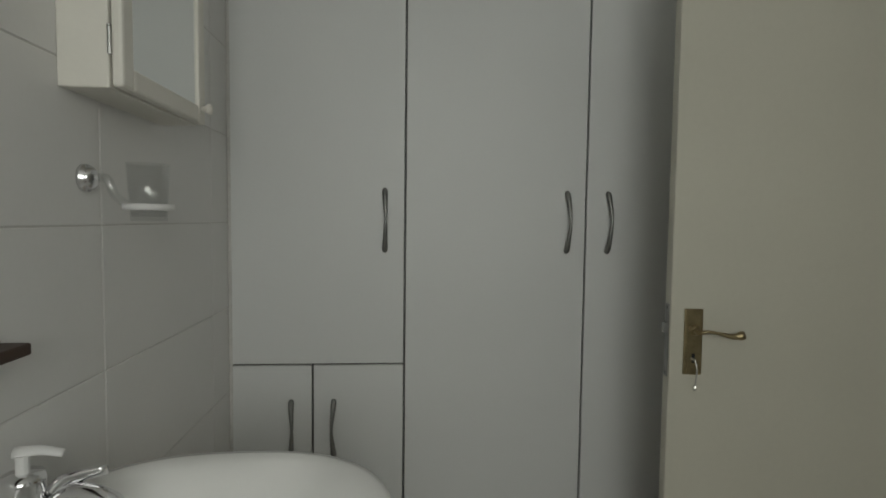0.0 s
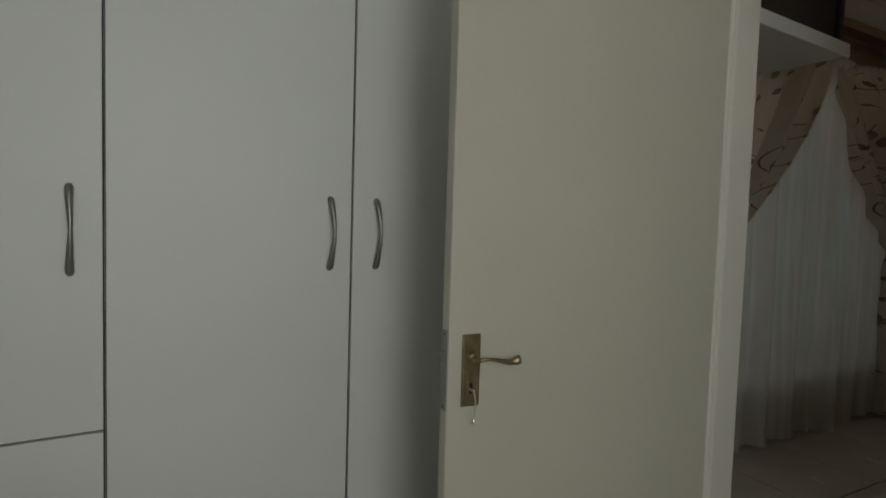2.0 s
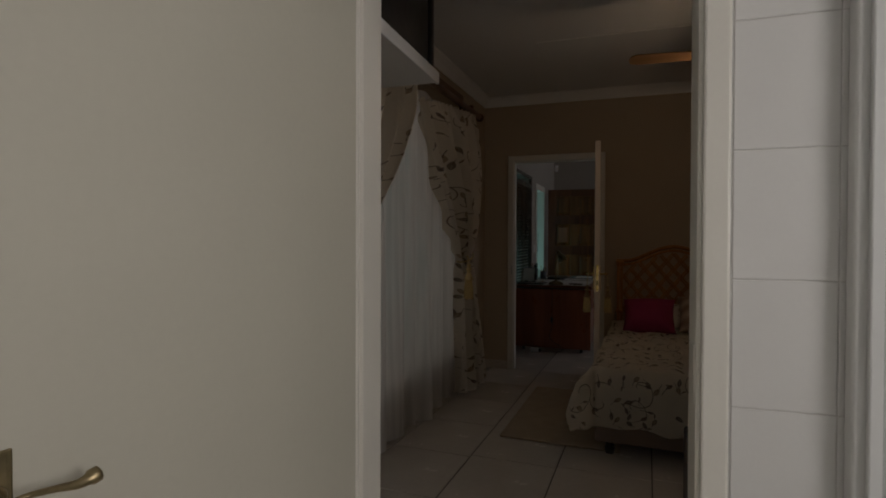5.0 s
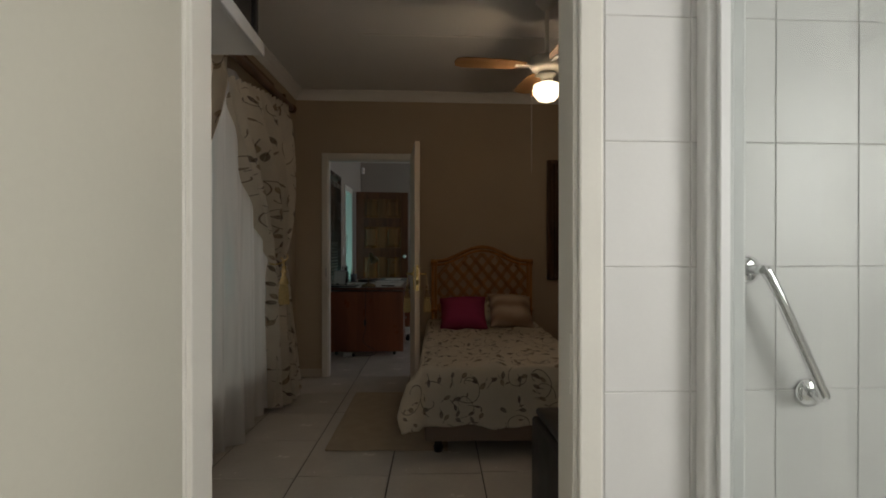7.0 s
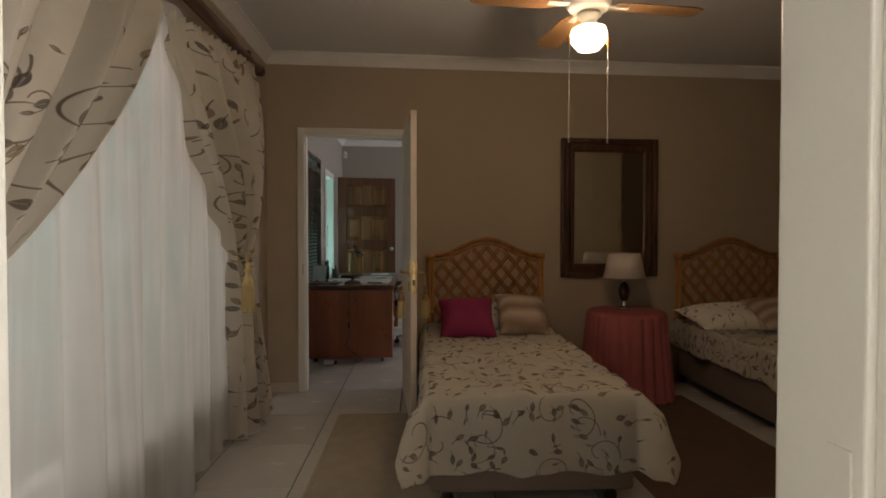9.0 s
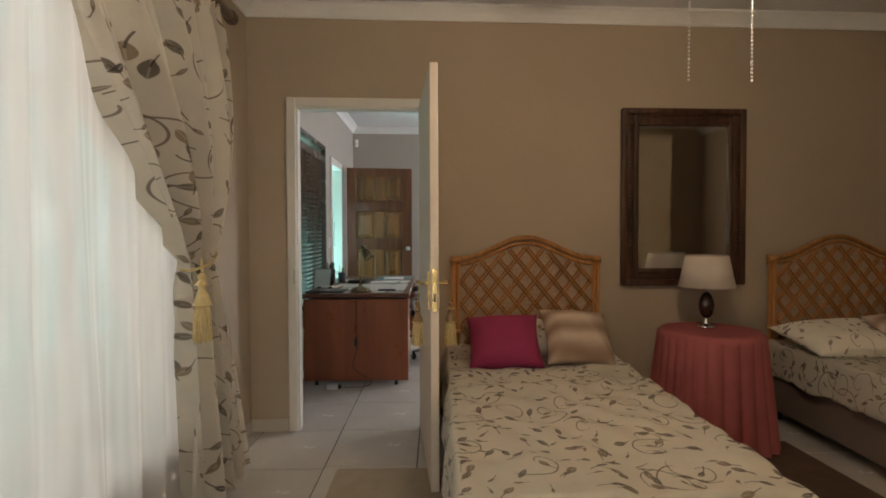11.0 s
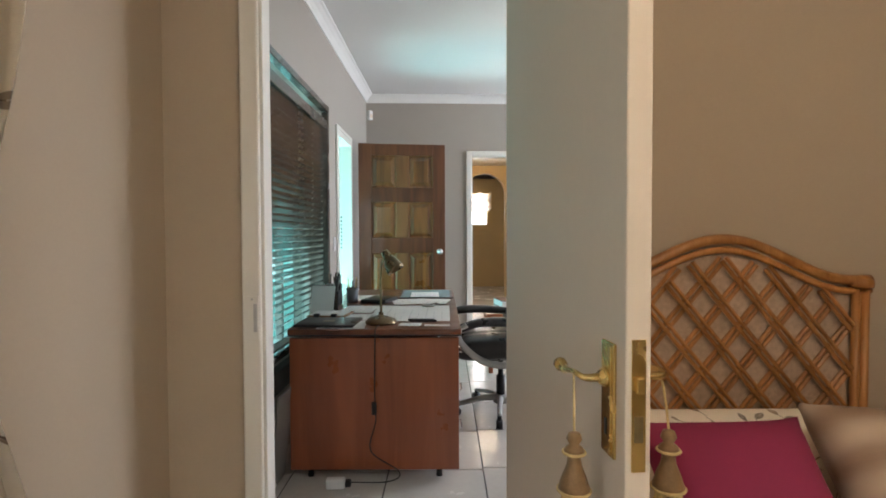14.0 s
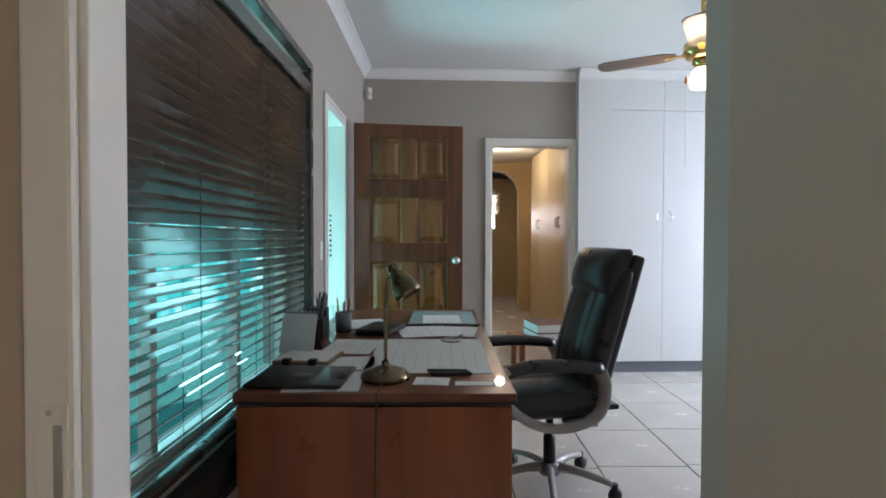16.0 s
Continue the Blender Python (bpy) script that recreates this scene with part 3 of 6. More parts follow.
door_frame("door_frame_1", BATHX + 0.012, WEST, CD0, CD1, CDZ, "cream painted steel door frame of the bathroom")
door_frame("door_frame_2", EAST, EAST + 0.07, BD0, BD1, BDZ, "white painted steel door frame between bedroom and office")
door_frame("door_frame_3", OFFICE_EAST, OFFICE_EAST + 0.12, PD0, PD1, PDZ, "white painted door frame to the passage")
strike = part("strike_plate", box(EAST - 0.0245, EAST - 0.0215, 1.712, 1.748, 0.90, 1.035, 0.001), WHITE, bpy.data.objects["door_frame_2"], "worn painted strike plate")
part("strike_slot", box(EAST - 0.0255, EAST - 0.0235, 1.717, 1.728, 0.925, 1.012, 0.0008), STEEL, strike, "worn latch slot")
part("screw", lathe([(0.0035, 0), (0.0035, 0.0015), (0.0, 0.002)], 8, pose(EAST - 0.0245, 1.732, 1.026, 0, -90, 0)), STEEL, strike)
part("strike_plate", box(BATHX + 0.02, BATHX + 0.05, CD0 + 0.021, CD0 + 0.0245, 0.86, 1.0, 0.001), WHITE, bpy.data.objects["door_frame_1"], "worn painted strike plate")

# bathroom shell
BATHW, BATHS = -0.37, -1.15


def cupboard_line(x):
    return 1.985


setting("wall_bathroom_west", box(BATHW - 0.15, BATHW - 0.0025, BATHS, 2.2, 0, 2.5), GROUTW, "grouted backing of the tiled bathroom wall", "wall")
bm = box(BATHW - 0.1, -0.15, BATHS - 0.15, BATHS, 0, 2.5)
for q in ((0.85, BATHX + 0.05, 0, 2.5), (-0.15, 0.85, 0, 1.1), (-0.15, 0.85, 2.0, 2.5)):
    box(q[0], q[1], BATHS - 0.15, BATHS, q[2], q[3], bm=bm)
setting("wall_bathroom_south", bm, TILEW, "white tiled bathroom wall with a window", "wall")
setting("wall_bathroom_north", prism([(BATHW, cupboard_line(BATHW) + 0.55), (BATHX, cupboard_line(BATHX) + 0.55), (BATHX, cupboard_line(BATHX) + 0.65), (BATHW, cupboard_line(BATHW) + 0.65)], 0, 2.5), WHITE, "plain wall behind the bathroom cupboards", "wall")
setting("ceiling_bathroom", box(BATHW - 0.1, BATHX + 0.05, BATHS, 2.4, 2.5, 2.6), CEIL, "white bathroom ceiling", "ceiling")
setting("floor_bathroom", box(BATHW - 0.1, BATHX + 0.06, BATHS, 2.4, -0.1, -0.002), FLOORT, "pale tiled bathroom floor", "floor")
setting("floor", box(BATHX + 0.06, OFFICE_EAST + 0.12, SOUTH - 0.1, 2.4, -0.12, -0.005), GROUT, "dark grouted floor bed under the tiles", "floor")
# passage beyond the office
PAX = 13.9
setting("floor_passage", box(OFFICE_EAST + 0.12, 17.2, -1.2, 1.2, -0.12, -0.002), FLOORT, "pale tiled passage floor", "floor")
setting("wall_passage_north", box(OFFICE_EAST + 0.12, 14.0, 0.72, 0.84, 0, 2.5), OCHRE, "ochre painted passage wall", "wall")
setting("wall_passage_south", box(OFFICE_EAST + 0.12, 14.0, -1.0, -0.88, 0, 2.5), OCHRE, "ochre painted passage wall", "wall")
setting("ceiling_passage", box(OFFICE_EAST + 0.12, 17.6, -1.0, 0.84, 2.5, 2.6), CEIL, "white passage ceiling", "ceiling")


# ---- doors ----
def scroll_handle(parent, x, z, side, out, material, with_key=True, pz=0.095):
    """Long plate with a scrolled lever. x along the leaf, out the sign of the face normal in y, side the way the lever points."""
    plate = part("handle_plate", box(x - 0.025, x + 0.025, min(out * 0.0, out * 0.006), max(out * 0.0, out * 0.006), z - pz, z + pz * 0.92, 0.0025), material, parent, "worn brass handle plate")
    part("plate_rim", box(x - 0.017, x + 0.017, min(out * 0.0055, out * 0.008), max(out * 0.0055, out * 0.008), z - pz + 0.006, z + pz * 0.92 - 0.006, 0.001), material, plate)
    pts = spline([(x, out * 0.004, z + 0.03), (x, out * 0.042, z + 0.03), (x + side * 0.02, out * 0.052, z + 0.034), (x + side * 0.055, out * 0.05, z + 0.028), (x + side * 0.085, out * 0.049, z + 0.022), (x + side * 0.112, out * 0.048, z + 0.026)], 26)
    part("lever", tube(pts, lambda u: 0.0085 - 0.004 * math.sin(math.pi * min(u * 1.15, 1)) + (0.0035 if u > 0.9 else 0), 10), material, parent, "scrolled brass lever", True)
    part("rose", lathe([(0.015, 0), (0.016, 0.006), (0.010, 0.014), (0.0, 0.015)], 16, pose(x, out * 0.006, z + 0.03, -90 * out, 0, 0)), material, parent, "", True)
    if with_key:
        part("keyhole", box(x - 0.004, x + 0.004, min(out * 0.0075, out * 0.0095), max(out * 0.0075, out * 0.0095), z - 0.062, z - 0.035, 0.001), BLACKP, parent, "dark keyhole")
    for dz in (-pz + 0.012, pz * 0.92 - 0.012):
        part("screw", lathe([(0.003, 0), (0.003, 0.0015), (0.0, 0.002)], 8, pose(x, out * 0.008, z + dz, -90 * out, 0, 0)), material, parent)


def leaf(name, hinge, lock, h, label, thick=0.04, base=0.012):
    """A plain flush leaf from its hinge to its lock edge; the face seen lies on that line, and the thickness goes to local +y."""
    d = Vector((lock[0] - hinge[0], lock[1] - hinge[1], 0))
    w = d.length
    ob = thing(name, Matrix.Translation((hinge[0], hinge[1], 0)) @ pose(0, 0, 0, 0, 0, math.degrees(math.atan2(d.y, d.x))), label, "door", kind="structure")
    return ob, w


# bathroom door, open into the bathroom; seen face towards the room
door, w = leaf("door_1", (1.868, 1.437), (0.953, 1.535), 2.03, "open cream painted flush door with brass scroll handle")
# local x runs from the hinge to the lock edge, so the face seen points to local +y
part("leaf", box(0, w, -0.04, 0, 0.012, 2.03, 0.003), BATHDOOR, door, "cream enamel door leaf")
scroll_handle(door, w - 0.062, 0.87, -1, 1, AGEBRASS)
part("key", tube([(w - 0.058, 0.008, 0.821), (w - 0.058, 0.03, 0.821)], 0.003, 8), STEEL, door, "key in the lock")
part("key_tag", tube(spline([(w - 0.058, 0.03, 0.823), (w - 0.062, 0.034, 0.795), (w - 0.060, 0.032, 0.755), (w - 0.060, 0.03, 0.74)], 10), lambda u: 0.0018 + 0.0025 * (u > 0.75), 6), STEEL, door, "hanging key")
part("lock_plate", box(w, w + 0.0022, -0.032, -0.006, 0.765, 0.968, 0.0005), NICKEL, door, "steel lock forend")
part("latch", box(w, w + 0.013, -0.027, -0.012, 0.888, 0.915, 0.002), NICKEL, door)
for z in (0.775, 0.957):
    part("screw", box(w + 0.002, w + 0.003, -0.022, -0.016, z - 0.003, z + 0.003, 0.0005), MATTBLACK, door)

# bedroom door to the office, open into the bedroom
door, w = leaf("door_2", (5.635, 0.948), (4.766, 0.912), 2.02, "open white painted flush door with brass handles and gold tassels")
part("leaf", box(0, w, 0.0, 0.04, 0.012, 2.02, 0.003), DOORW, door, "white enamel door leaf")
HZ = 0.965
scroll_handle(door, w - 0.055, HZ, -1, -1, BRASS, True)
part("handle_plate", box(w - 0.076, w - 0.034, 0.04, 0.046, HZ - 0.09, HZ + 0.085, 0.002), BRASS, door, "brass handle plate")
part("lever", tube(spline([(w - 0.055, 0.044, HZ + 0.03), (w - 0.055, 0.085, HZ + 0.03), (w - 0.09, 0.092, HZ + 0.032), (w - 0.13, 0.09, HZ + 0.022), (w - 0.165, 0.09, HZ + 0.027)], 20), 0.007, 8), BRASS, door, "scrolled brass lever", True)
part("lock_plate", box(w, w + 0.0025, 0.009, 0.031, HZ - 0.10, HZ + 0.10, 0.0005), BRASS, door, "brass lock forend")
part("latch", box(w, w + 0.010, 0.014, 0.026, HZ + 0.02, HZ + 0.045, 0.002), BRASS, door)
part("lock_slot", box(w + 0.002, w + 0.0035, 0.013, 0.027, HZ - 0.055, HZ - 0.015, 0.0005), AGEBRASS, door)


def tassel(m, size, label, cord, head, cord_r):
    ob = thing("tassel", m, label, "tassel", "gold curtain and door tassels")
    s = size
    part("cord", tube(spline([Vector(p) for p in cord], 14), cord_r, 7), TASSEL, ob, "twisted gold cord")
    profile = ((0.0, 0), (0.009, -0.003), (0.012, -0.012), (0.007, -0.020), (0.013, -0.025), (0.016, -0.032), (0.010, -0.040), (0.0115, -0.052), (0.018, -0.068), (0.0225, -0.082), (0.024, -0.09), (0.019, -0.094))
    knot = part("knot", lathe([(r * s, z * s) for r, z in profile], 18), head, ob, "turned and bound tassel head", True)
    for r, z in ((0.0165, -0.032), (0.0245, -0.089)):
        part("gold_band", tube([(r * s * math.cos(a), r * s * math.sin(a), z * s) for a in (2 * math.pi * k / 20 for k in range(21))], 0.0022 * s, 6), TASSEL, knot)
    rnd = random.Random(4)
    bm = bmesh.new()
    for i in range(44):
        a, r = 2.399 * i, 0.021 * s * math.sqrt((i + 0.5) / 44)
        q = 1.25 + rnd.random() * 0.15
        merge(bm, tube([(r * 0.75 * math.cos(a), r * 0.75 * math.sin(a), -0.085 * s), (r * 1.15 * math.cos(a), r * 1.15 * math.sin(a), -0.13 * s), (r * q * math.cos(a + 0.1), r * q * math.sin(a + 0.1), -(0.185 + rnd.random() * 0.012) * s)], 0.0028 * s, 5))
    part("fringe", bm, TASSEL, ob, "long gold silk fringe")
    return ob


lx, ly = 4.766 + 0.06, 0.912
tassel(pose(lx + 0.005, ly + 0.058, 0.905), 1.08, "gold silk tassel hung from the door handle", [(0.02, -0.005, 0.088), (0.008, -0.002, 0.045), (0, 0, 0)], BRONZE, 0.0022)
tassel(pose(lx + 0.005, ly - 0.098, 0.905), 1.08, "gold silk tassel hung from the door handle", [(0.02, 0.005, 0.088), (0.008, 0.002, 0.045), (0, 0, 0)], BRONZE, 0.0022)

# ---- bathroom ----
def bow_handle(parent, x, z0, z1, bulge):
    zc, n = (z0 + z1) / 2, z1 - z0
    pts = spline([(x, 0.0, z0), (x + bulge * 0.2, -0.016, z0 + n * 0.12), (x + bulge, -0.030, zc), (x + bulge * 0.2, -0.016, z1 - n * 0.12), (x, 0.0, z1)], 22)
    part("handle", tube(pts, lambda u: 0.0048 + 0.0052 * min(1.0, abs(math.cos(math.pi * u)) * 1.25) * min(1.0, 0.45 + 7 * min(u, 1 - u)), 9), NICKEL, parent, "bowed brushed metal handle", True)


def cupboard(name, x0, x1, doors, label, group):
    """Built-in cupboard unit; doors: (x0, x1, z0, z1, handle x, handle z0, handle z1)."""
    ob = thing(name, pose(0, cupboard_line(0), 0), label, "cupboard", group)
    part("carcass", box(x0, x1, 0.022, 0.54, 0.0, 2.47, 0.002), CUPB, ob, "dark-gapped white carcass")
    # A black sheet behind the doors paints the shade of their gaps.
    part("gap_shadow", box(x0 + 0.001, x1 - 0.001, 0.016, 0.0215, 0.09, 2.46), MATTBLACK, ob, "black sheet drawn as the shade in the door gaps")
    part("plinth", box(x0, x1, 0.012, 0.02, 0.0, 0.085), PLINTH, ob)
    for a, b, c, d, hx, h0, h1, bl in doors:
        dr = part("door", box(a, b, -0.002, 0.0155, c, d, 0.002), CUPB, ob)
        bow_handle(dr, hx, h0, h1, bl)
    return ob


G = 0.0034
cupboard("tall_cupboard", BATHW + 0.006, 0.227, [(BATHW + 0.008, 0.227 - G, 0.688, 2.46, 0.157, 1.08, 1.295, 0.004), (BATHW + 0.008, -0.089 - G, 0.09, 0.682, -0.162, 0.36, 0.56, 0.006), (-0.089 + G, 0.227 - G, 0.09, 0.682, -0.016, 0.36, 0.56, -0.006)], "white melamine cupboard with one tall and two low doors", "bathroom cupboards")
cupboard("tall_cupboard", 0.227, 0.867, [(0.227 + G, 0.867 - G, 0.09, 2.46, 0.797, 1.08, 1.295, 0.007)], "white melamine full-height cupboard with bowed handle", "bathroom cupboards")
cupboard("tall_cupboard", 0.867, 1.5, [(0.867 + G, 1.498, 0.09, 2.46, 0.945, 1.08, 1.295, 0.007)], "white melamine full-height cupboard behind the open door", "bathroom cupboards")
cupboard("tall_cupboard", 1.5, BATHX - 0.004, [(1.503, BATHX - 0.006, 0.09, 2.46, 1.56, 1.08, 1.295, 0.012)], "white melamine narrow cupboard behind the open door", "bathroom cupboards")
tagged(part("filler_strip", box(BATHW, BATHW + 0.012, cupboard_line(0) - 0.004, cupboard_line(0) + 0.02, 0, 2.49, 0.003), GROUTW), "yellowed sealant strip beside the cupboard", "trim", kind="structure")

# mirror cabinet on the tiled wall
ob = thing("mirror_cabinet", pose(BATHW, 0, 0), "white wall cabinet with mirrored door above the basin", "cabinet")
part("body", box(0.0, 0.085, 1.11, 1.494, 1.412, 2.03, 0.003), WHITE, ob)
dr = part("door", frame_bars(0.30, 0.51, 0.041, 0.02, 0.006), WHITE, ob, "white framed door")
dr.matrix_local = pose(0.098, 1.302, 1.414, 0, 0, 90)
part("mirror_pane", box(-0.152, 0.152, -0.004, 0.003, 0.039, 0.512), MIRROR, dr, "silvered mirror pane")
for z in (0.08, 0.47):
    part("hinge", tube([(-0.19, 0.012, z - 0.025), (-0.19, 0.012, z + 0.025)], 0.004, 8), NICKEL, dr, "small dark hinge")
part("knob", lathe([(0.006, 0), (0.006, 0.008), (0.012, 0.014), (0.012, 0.022), (0.0, 0.027)], 14, pose(0.165, -0.01, 0.035, 90, 0, 0)), WHITE, dr, "round white knob", True)

# glass holder
ob = thing("tumbler_holder", pose(BATHW, 1.180, 1.262), "chrome wall holder with clear glass tumbler", "glass holder")
part("rose", lathe([(0.026, 0), (0.026, 0.006), (0.020, 0.009), (0.022, 0.014), (0.014, 0.02), (0.0, 0.022)], 20, pose(0, 0, 0, 0, 90, 0)), CHROME, ob, "stepped chrome rose", True)
part("arm", tube(spline([(0.018, 0, 0), (0.04, 0.0, 0.0), (0.052, 0.004, -0.03), (0.07, 0.02, -0.052)], 16), 0.008, 10), TUMBLER, ob, "clear acrylic arm", True)
part("ring", lathe([(0.040, -0.058), (0.044, -0.058), (0.044, -0.046), (0.040, -0.046), (0.040, -0.058)], 28, pose(0.105, 0.02, 0)), WHITEPL, ob, "white ring", True)
part("tumbler", lathe([(0.0, -0.078), (0.031, -0.078), (0.038, 0.03), (0.0355, 0.03), (0.029, -0.07), (0.0, -0.07)], 28, pose(0.105, 0.02, 0)), TUMBLER, ob, "clear glass tumbler", True)

ob = thing("wall_shelf", pose(BATHW, 0.7, 0.99), "small dark shelf on the tiled wall", "shelf")
part("board", box(0, 0.05, -0.3, 0.255, 0, 0.018, 0.003), DARKBROWN, ob)
ob = thing("soap_bar", pose(BATHW + 0.02, 0.84, 1.0082), "pale brown soap on the dark shelf", "soap")
part("bar", box(-0.016, 0.018, -0.04, 0.04, 0, 0.02, 0.008, 3), CARD, ob, "", True)

# basin with a waved inner edge
ob = thing("wash_basin", pose(BATHW, 0.86, -0.062), "white ceramic wash basin with chrome mixer tap", "basin")
bm = bmesh.new()
SEG = 48
prof = [(0.10, 0.42), (0.55, 0.52), (0.90, 0.66), (1.0, 0.76), (1.0, 0.80), (0.985, 0.812), (0.93, 0.814), (0.86, 0.806), (0.80, 0.775), (0.66, 0.70), (0.40, 0.655), (0.0, 0.645)]
rings = []
for k, (r, z) in enumerate(prof):
    ring = []
    for i in range(SEG):
        a = 2 * math.pi * i / SEG
        wave = 1 + (0.035 * math.sin(6 * a) if 6 < k < 9 else 0)
        ring.append(bm.verts.new((0.295 + 0.292 * r * wave * math.copysign(abs(math.cos(a)) ** 0.75, math.cos(a)) + (0.02 * (1 - r)), 0.30 * r * wave * math.copysign(abs(math.sin(a)) ** 0.8, math.sin(a)), z)))
    rings.append(ring)
for a, b in zip(rings, rings[1:]):
    for i in range(SEG):
        bm.faces.new((a[i], a[(i + 1) % SEG], b[(i + 1) % SEG], b[i]))
bm.faces.new(rings[0][::-1])
bmesh.ops.remove_doubles(bm, verts=bm.verts, dist=0.0005)
bmesh.ops.recalc_face_normals(bm, faces=bm.faces)
part("bowl", bm, CERAMIC, ob, "white ceramic bowl with waved inner edge", True)
part("pedestal", lathe([(0.10, 0), (0.085, 0.1), (0.08, 0.35), (0.12, 0.46)], 24, pose(0.2, 0, 0)), CERAMIC, ob, "white pedestal", True)
tap = part("mixer_tap", tube(spline([(0.075, 0.10, 0.81), (0.075, 0.10, 0.826), (0.10, 0.10, 0.84), (0.15, 0.09, 0.836), (0.175, 0.084, 0.822)], 20), lambda u: 0.021 - 0.009 * u, 14), CHROME, ob, "chrome mixer tap", True)
part("tap_lever", tube(spline([(0.075, 0.10, 0.842), (0.09, 0.102, 0.86), (0.14, 0.115, 0.868)], 12), lambda u: 0.016 - 0.006 * u, 12, 0.55), CHROME, tap, "chrome lever", True)
part("waste", lathe([(0.0, 0), (0.022, 0), (0.022, 0.003), (0.0, 0.004)], 16, pose(0.285, 0, 0.646)), CHROME, ob)
ob = thing("soap_dispenser", pose(BATHW + 0.038, 0.945, 0.752), "white and chrome pump soap dispenser on the basin", "soap dispenser")
part("bottle", lathe([(0.0, 0), (0.027, 0), (0.029, 0.01), (0.029, 0.055), (0.027, 0.064), (0.0, 0.066)], 20), CHROME, ob, "chrome collar", True)
part("pump", tube([(0, 0, 0.06), (0, 0, 0.092)], 0.009, 12), WHITEPL, ob, "white pump")
part("spout", tube(spline([(-0.012, 0, 0.095), (0.02, 0.006, 0.097), (0.05, 0.012, 0.089)], 8), lambda u: 0.010 - 0.004 * u, 10, 0.6), WHITEPL, ob, "white nozzle", True)

# shower screen and grab bar
ob = thing("shower_screen", pose(BATHX, 0.235, 0), "framed glass shower screen beside the door", "shower screen")
part("wall_post", box(-0.045, 0.0, -0.045, 0.05, 0.0, 1.95, 0.008, 3), WHITEPL, ob, "white enamelled wall profile")
part("post_strip", box(-0.062, -0.0455, -0.03, 0.028, 0.0, 1.95, 0.004), CUPB, ob, "grey aluminium channel")
gl = part("glass_pane", box(-0.85, -0.062, -0.004, 0.004, 0.06, 1.93), TINTGLASS, ob, "grey-tinted glass pane")
gl.visible_shadow = False
part("head_rail", box(-0.9, 0.0, -0.018, 0.018, 1.95, 1.98, 0.004), WHITEPL, ob)
part("foot_rail", box(-0.9, -0.045, -0.018, 0.018, 0.02, 0.06, 0.004), WHITEPL, ob)
part("tray", box(-0.9, 0.0, -1.2, 0.02, 0.0, 0.02, 0.004), CERAMIC, ob, "white shower tray")
ob = thing("grab_bar", pose(BATHX, 0, 0), "angled chrome grab bar on the tiled shower wall", "grab bar")
part("bar", tube(spline([(-0.01, 0.165, 1.15), (-0.045, 0.16, 1.15), (-0.055, 0.14, 1.13), (-0.055, 0.03, 0.90), (-0.05, 0.012, 0.865), (-0.01, 0.01, 0.862)], 30), 0.0125, 12), CHROME, ob, "", True)
for y, z in ((0.165, 1.15), (0.01, 0.862)):
    part("rose", lathe([(0.034, 0), (0.034, 0.006), (0.022, 0.014), (0.0, 0.015)], 20, pose(0.0, y, z, 0, -90, 0)), CHROME, ob, "", True)

# ---- bedroom curtains ----
def drape(name, x_out, x_in, x_tie, tie_w, x_foot, foot_w, label, flip, bend, droop):
    """Heavy curtain hung from the pole, drawn aside to a tie-back and flaring again to the floor."""
    zt, zb, ztie = 2.315, 0.05, 1.12
    folds = 9
    vt = (zt - ztie) / (zt - zb)

    def f(u, v):
        z = zt + (zb - zt) * v
        if v < vt:
            q = v / vt
            # the outer edge hangs nearly straight, the inner edge sweeps across
            xo = x_out + (x_tie + flip * tie_w / 2 - x_out) * (q ** 3)
            xi = x_in + (x_tie - flip * tie_w / 2 - x_in) * (q ** bend)
            amp = 0.045 * (1 - q) + 0.075 * math.sin(math.pi * q) + 0.055 * q
            z -= droop * (1 - u) ** 1.3 * (1 - q)
        else:
            q = (v - vt) / (1 - vt)
            e = q ** 0.9
            xo = x_tie + flip * tie_w / 2 + (x_foot + flip * foot_w / 2 - x_tie - flip * tie_w / 2) * e
            xi = x_tie - flip * tie_w / 2 + (x_foot - flip * foot_w / 2 - x_tie + flip * tie_w / 2) * e
            amp = 0.055 + 0.03 * q
        x = xi + (xo - xi) * u
        ph = u * folds * 2 * math.pi + 0.9 * math.sin(3 * v + 5 * u) + 0.5 * math.sin(11 * u)
        # round lobes towards the room with narrow creases between
        fold = 1.9 * abs(math.sin(ph * 0.62)) ** 0.75 - 1.1
        y = north(x) - 0.125 - amp * 0.75 * (fold + 0.12 * math.sin(2 * ph + 1.0)) - 0.35 * amp * math.sin(ph * 0.43 + 2)
        head = max(0.0, 1 - v / 0.05)
        y = y * (1 - head) + head * (north(x) - 0.115 - 0.018 * math.sin(u * folds * 5 * math.pi))
        z += 0.012 * head * math.sin(u * folds * 5 * math.pi)
        # cloth pulled in at the tie
        pinch = math.exp(-((v - vt) / 0.035) ** 2)
        y += pinch * 0.35 * (north(x) - 0.13 - y)
        if v > vt:
            y -= 0.02 * q
            z += 0.014 * math.sin(ph) * q
        return Vector((x + 0.014 * math.cos(ph) * flip, y, z))

    ob = thing(name, Matrix(), label, "curtain", "floral curtains")
    part("cloth", sheet(f, 190, 110, 0.003, lambda u, v: (u * 1.9, v * 2.25)), DRAPE, ob, "cream cloth printed with leaves", True)
    loop = [(x_tie + 0.5 * tie_w * 1.02 * math.cos(a), north(x_tie) - 0.13 + 0.062 * math.sin(a), 1.115 + 0.035 * math.cos(a) * flip) for a in (2 * math.pi * k / 28 for k in range(29))]
    part("tie_back", tube(loop, 0.0065, 8), TASSEL, ob, "gold rope tie-back", True)
    return ob


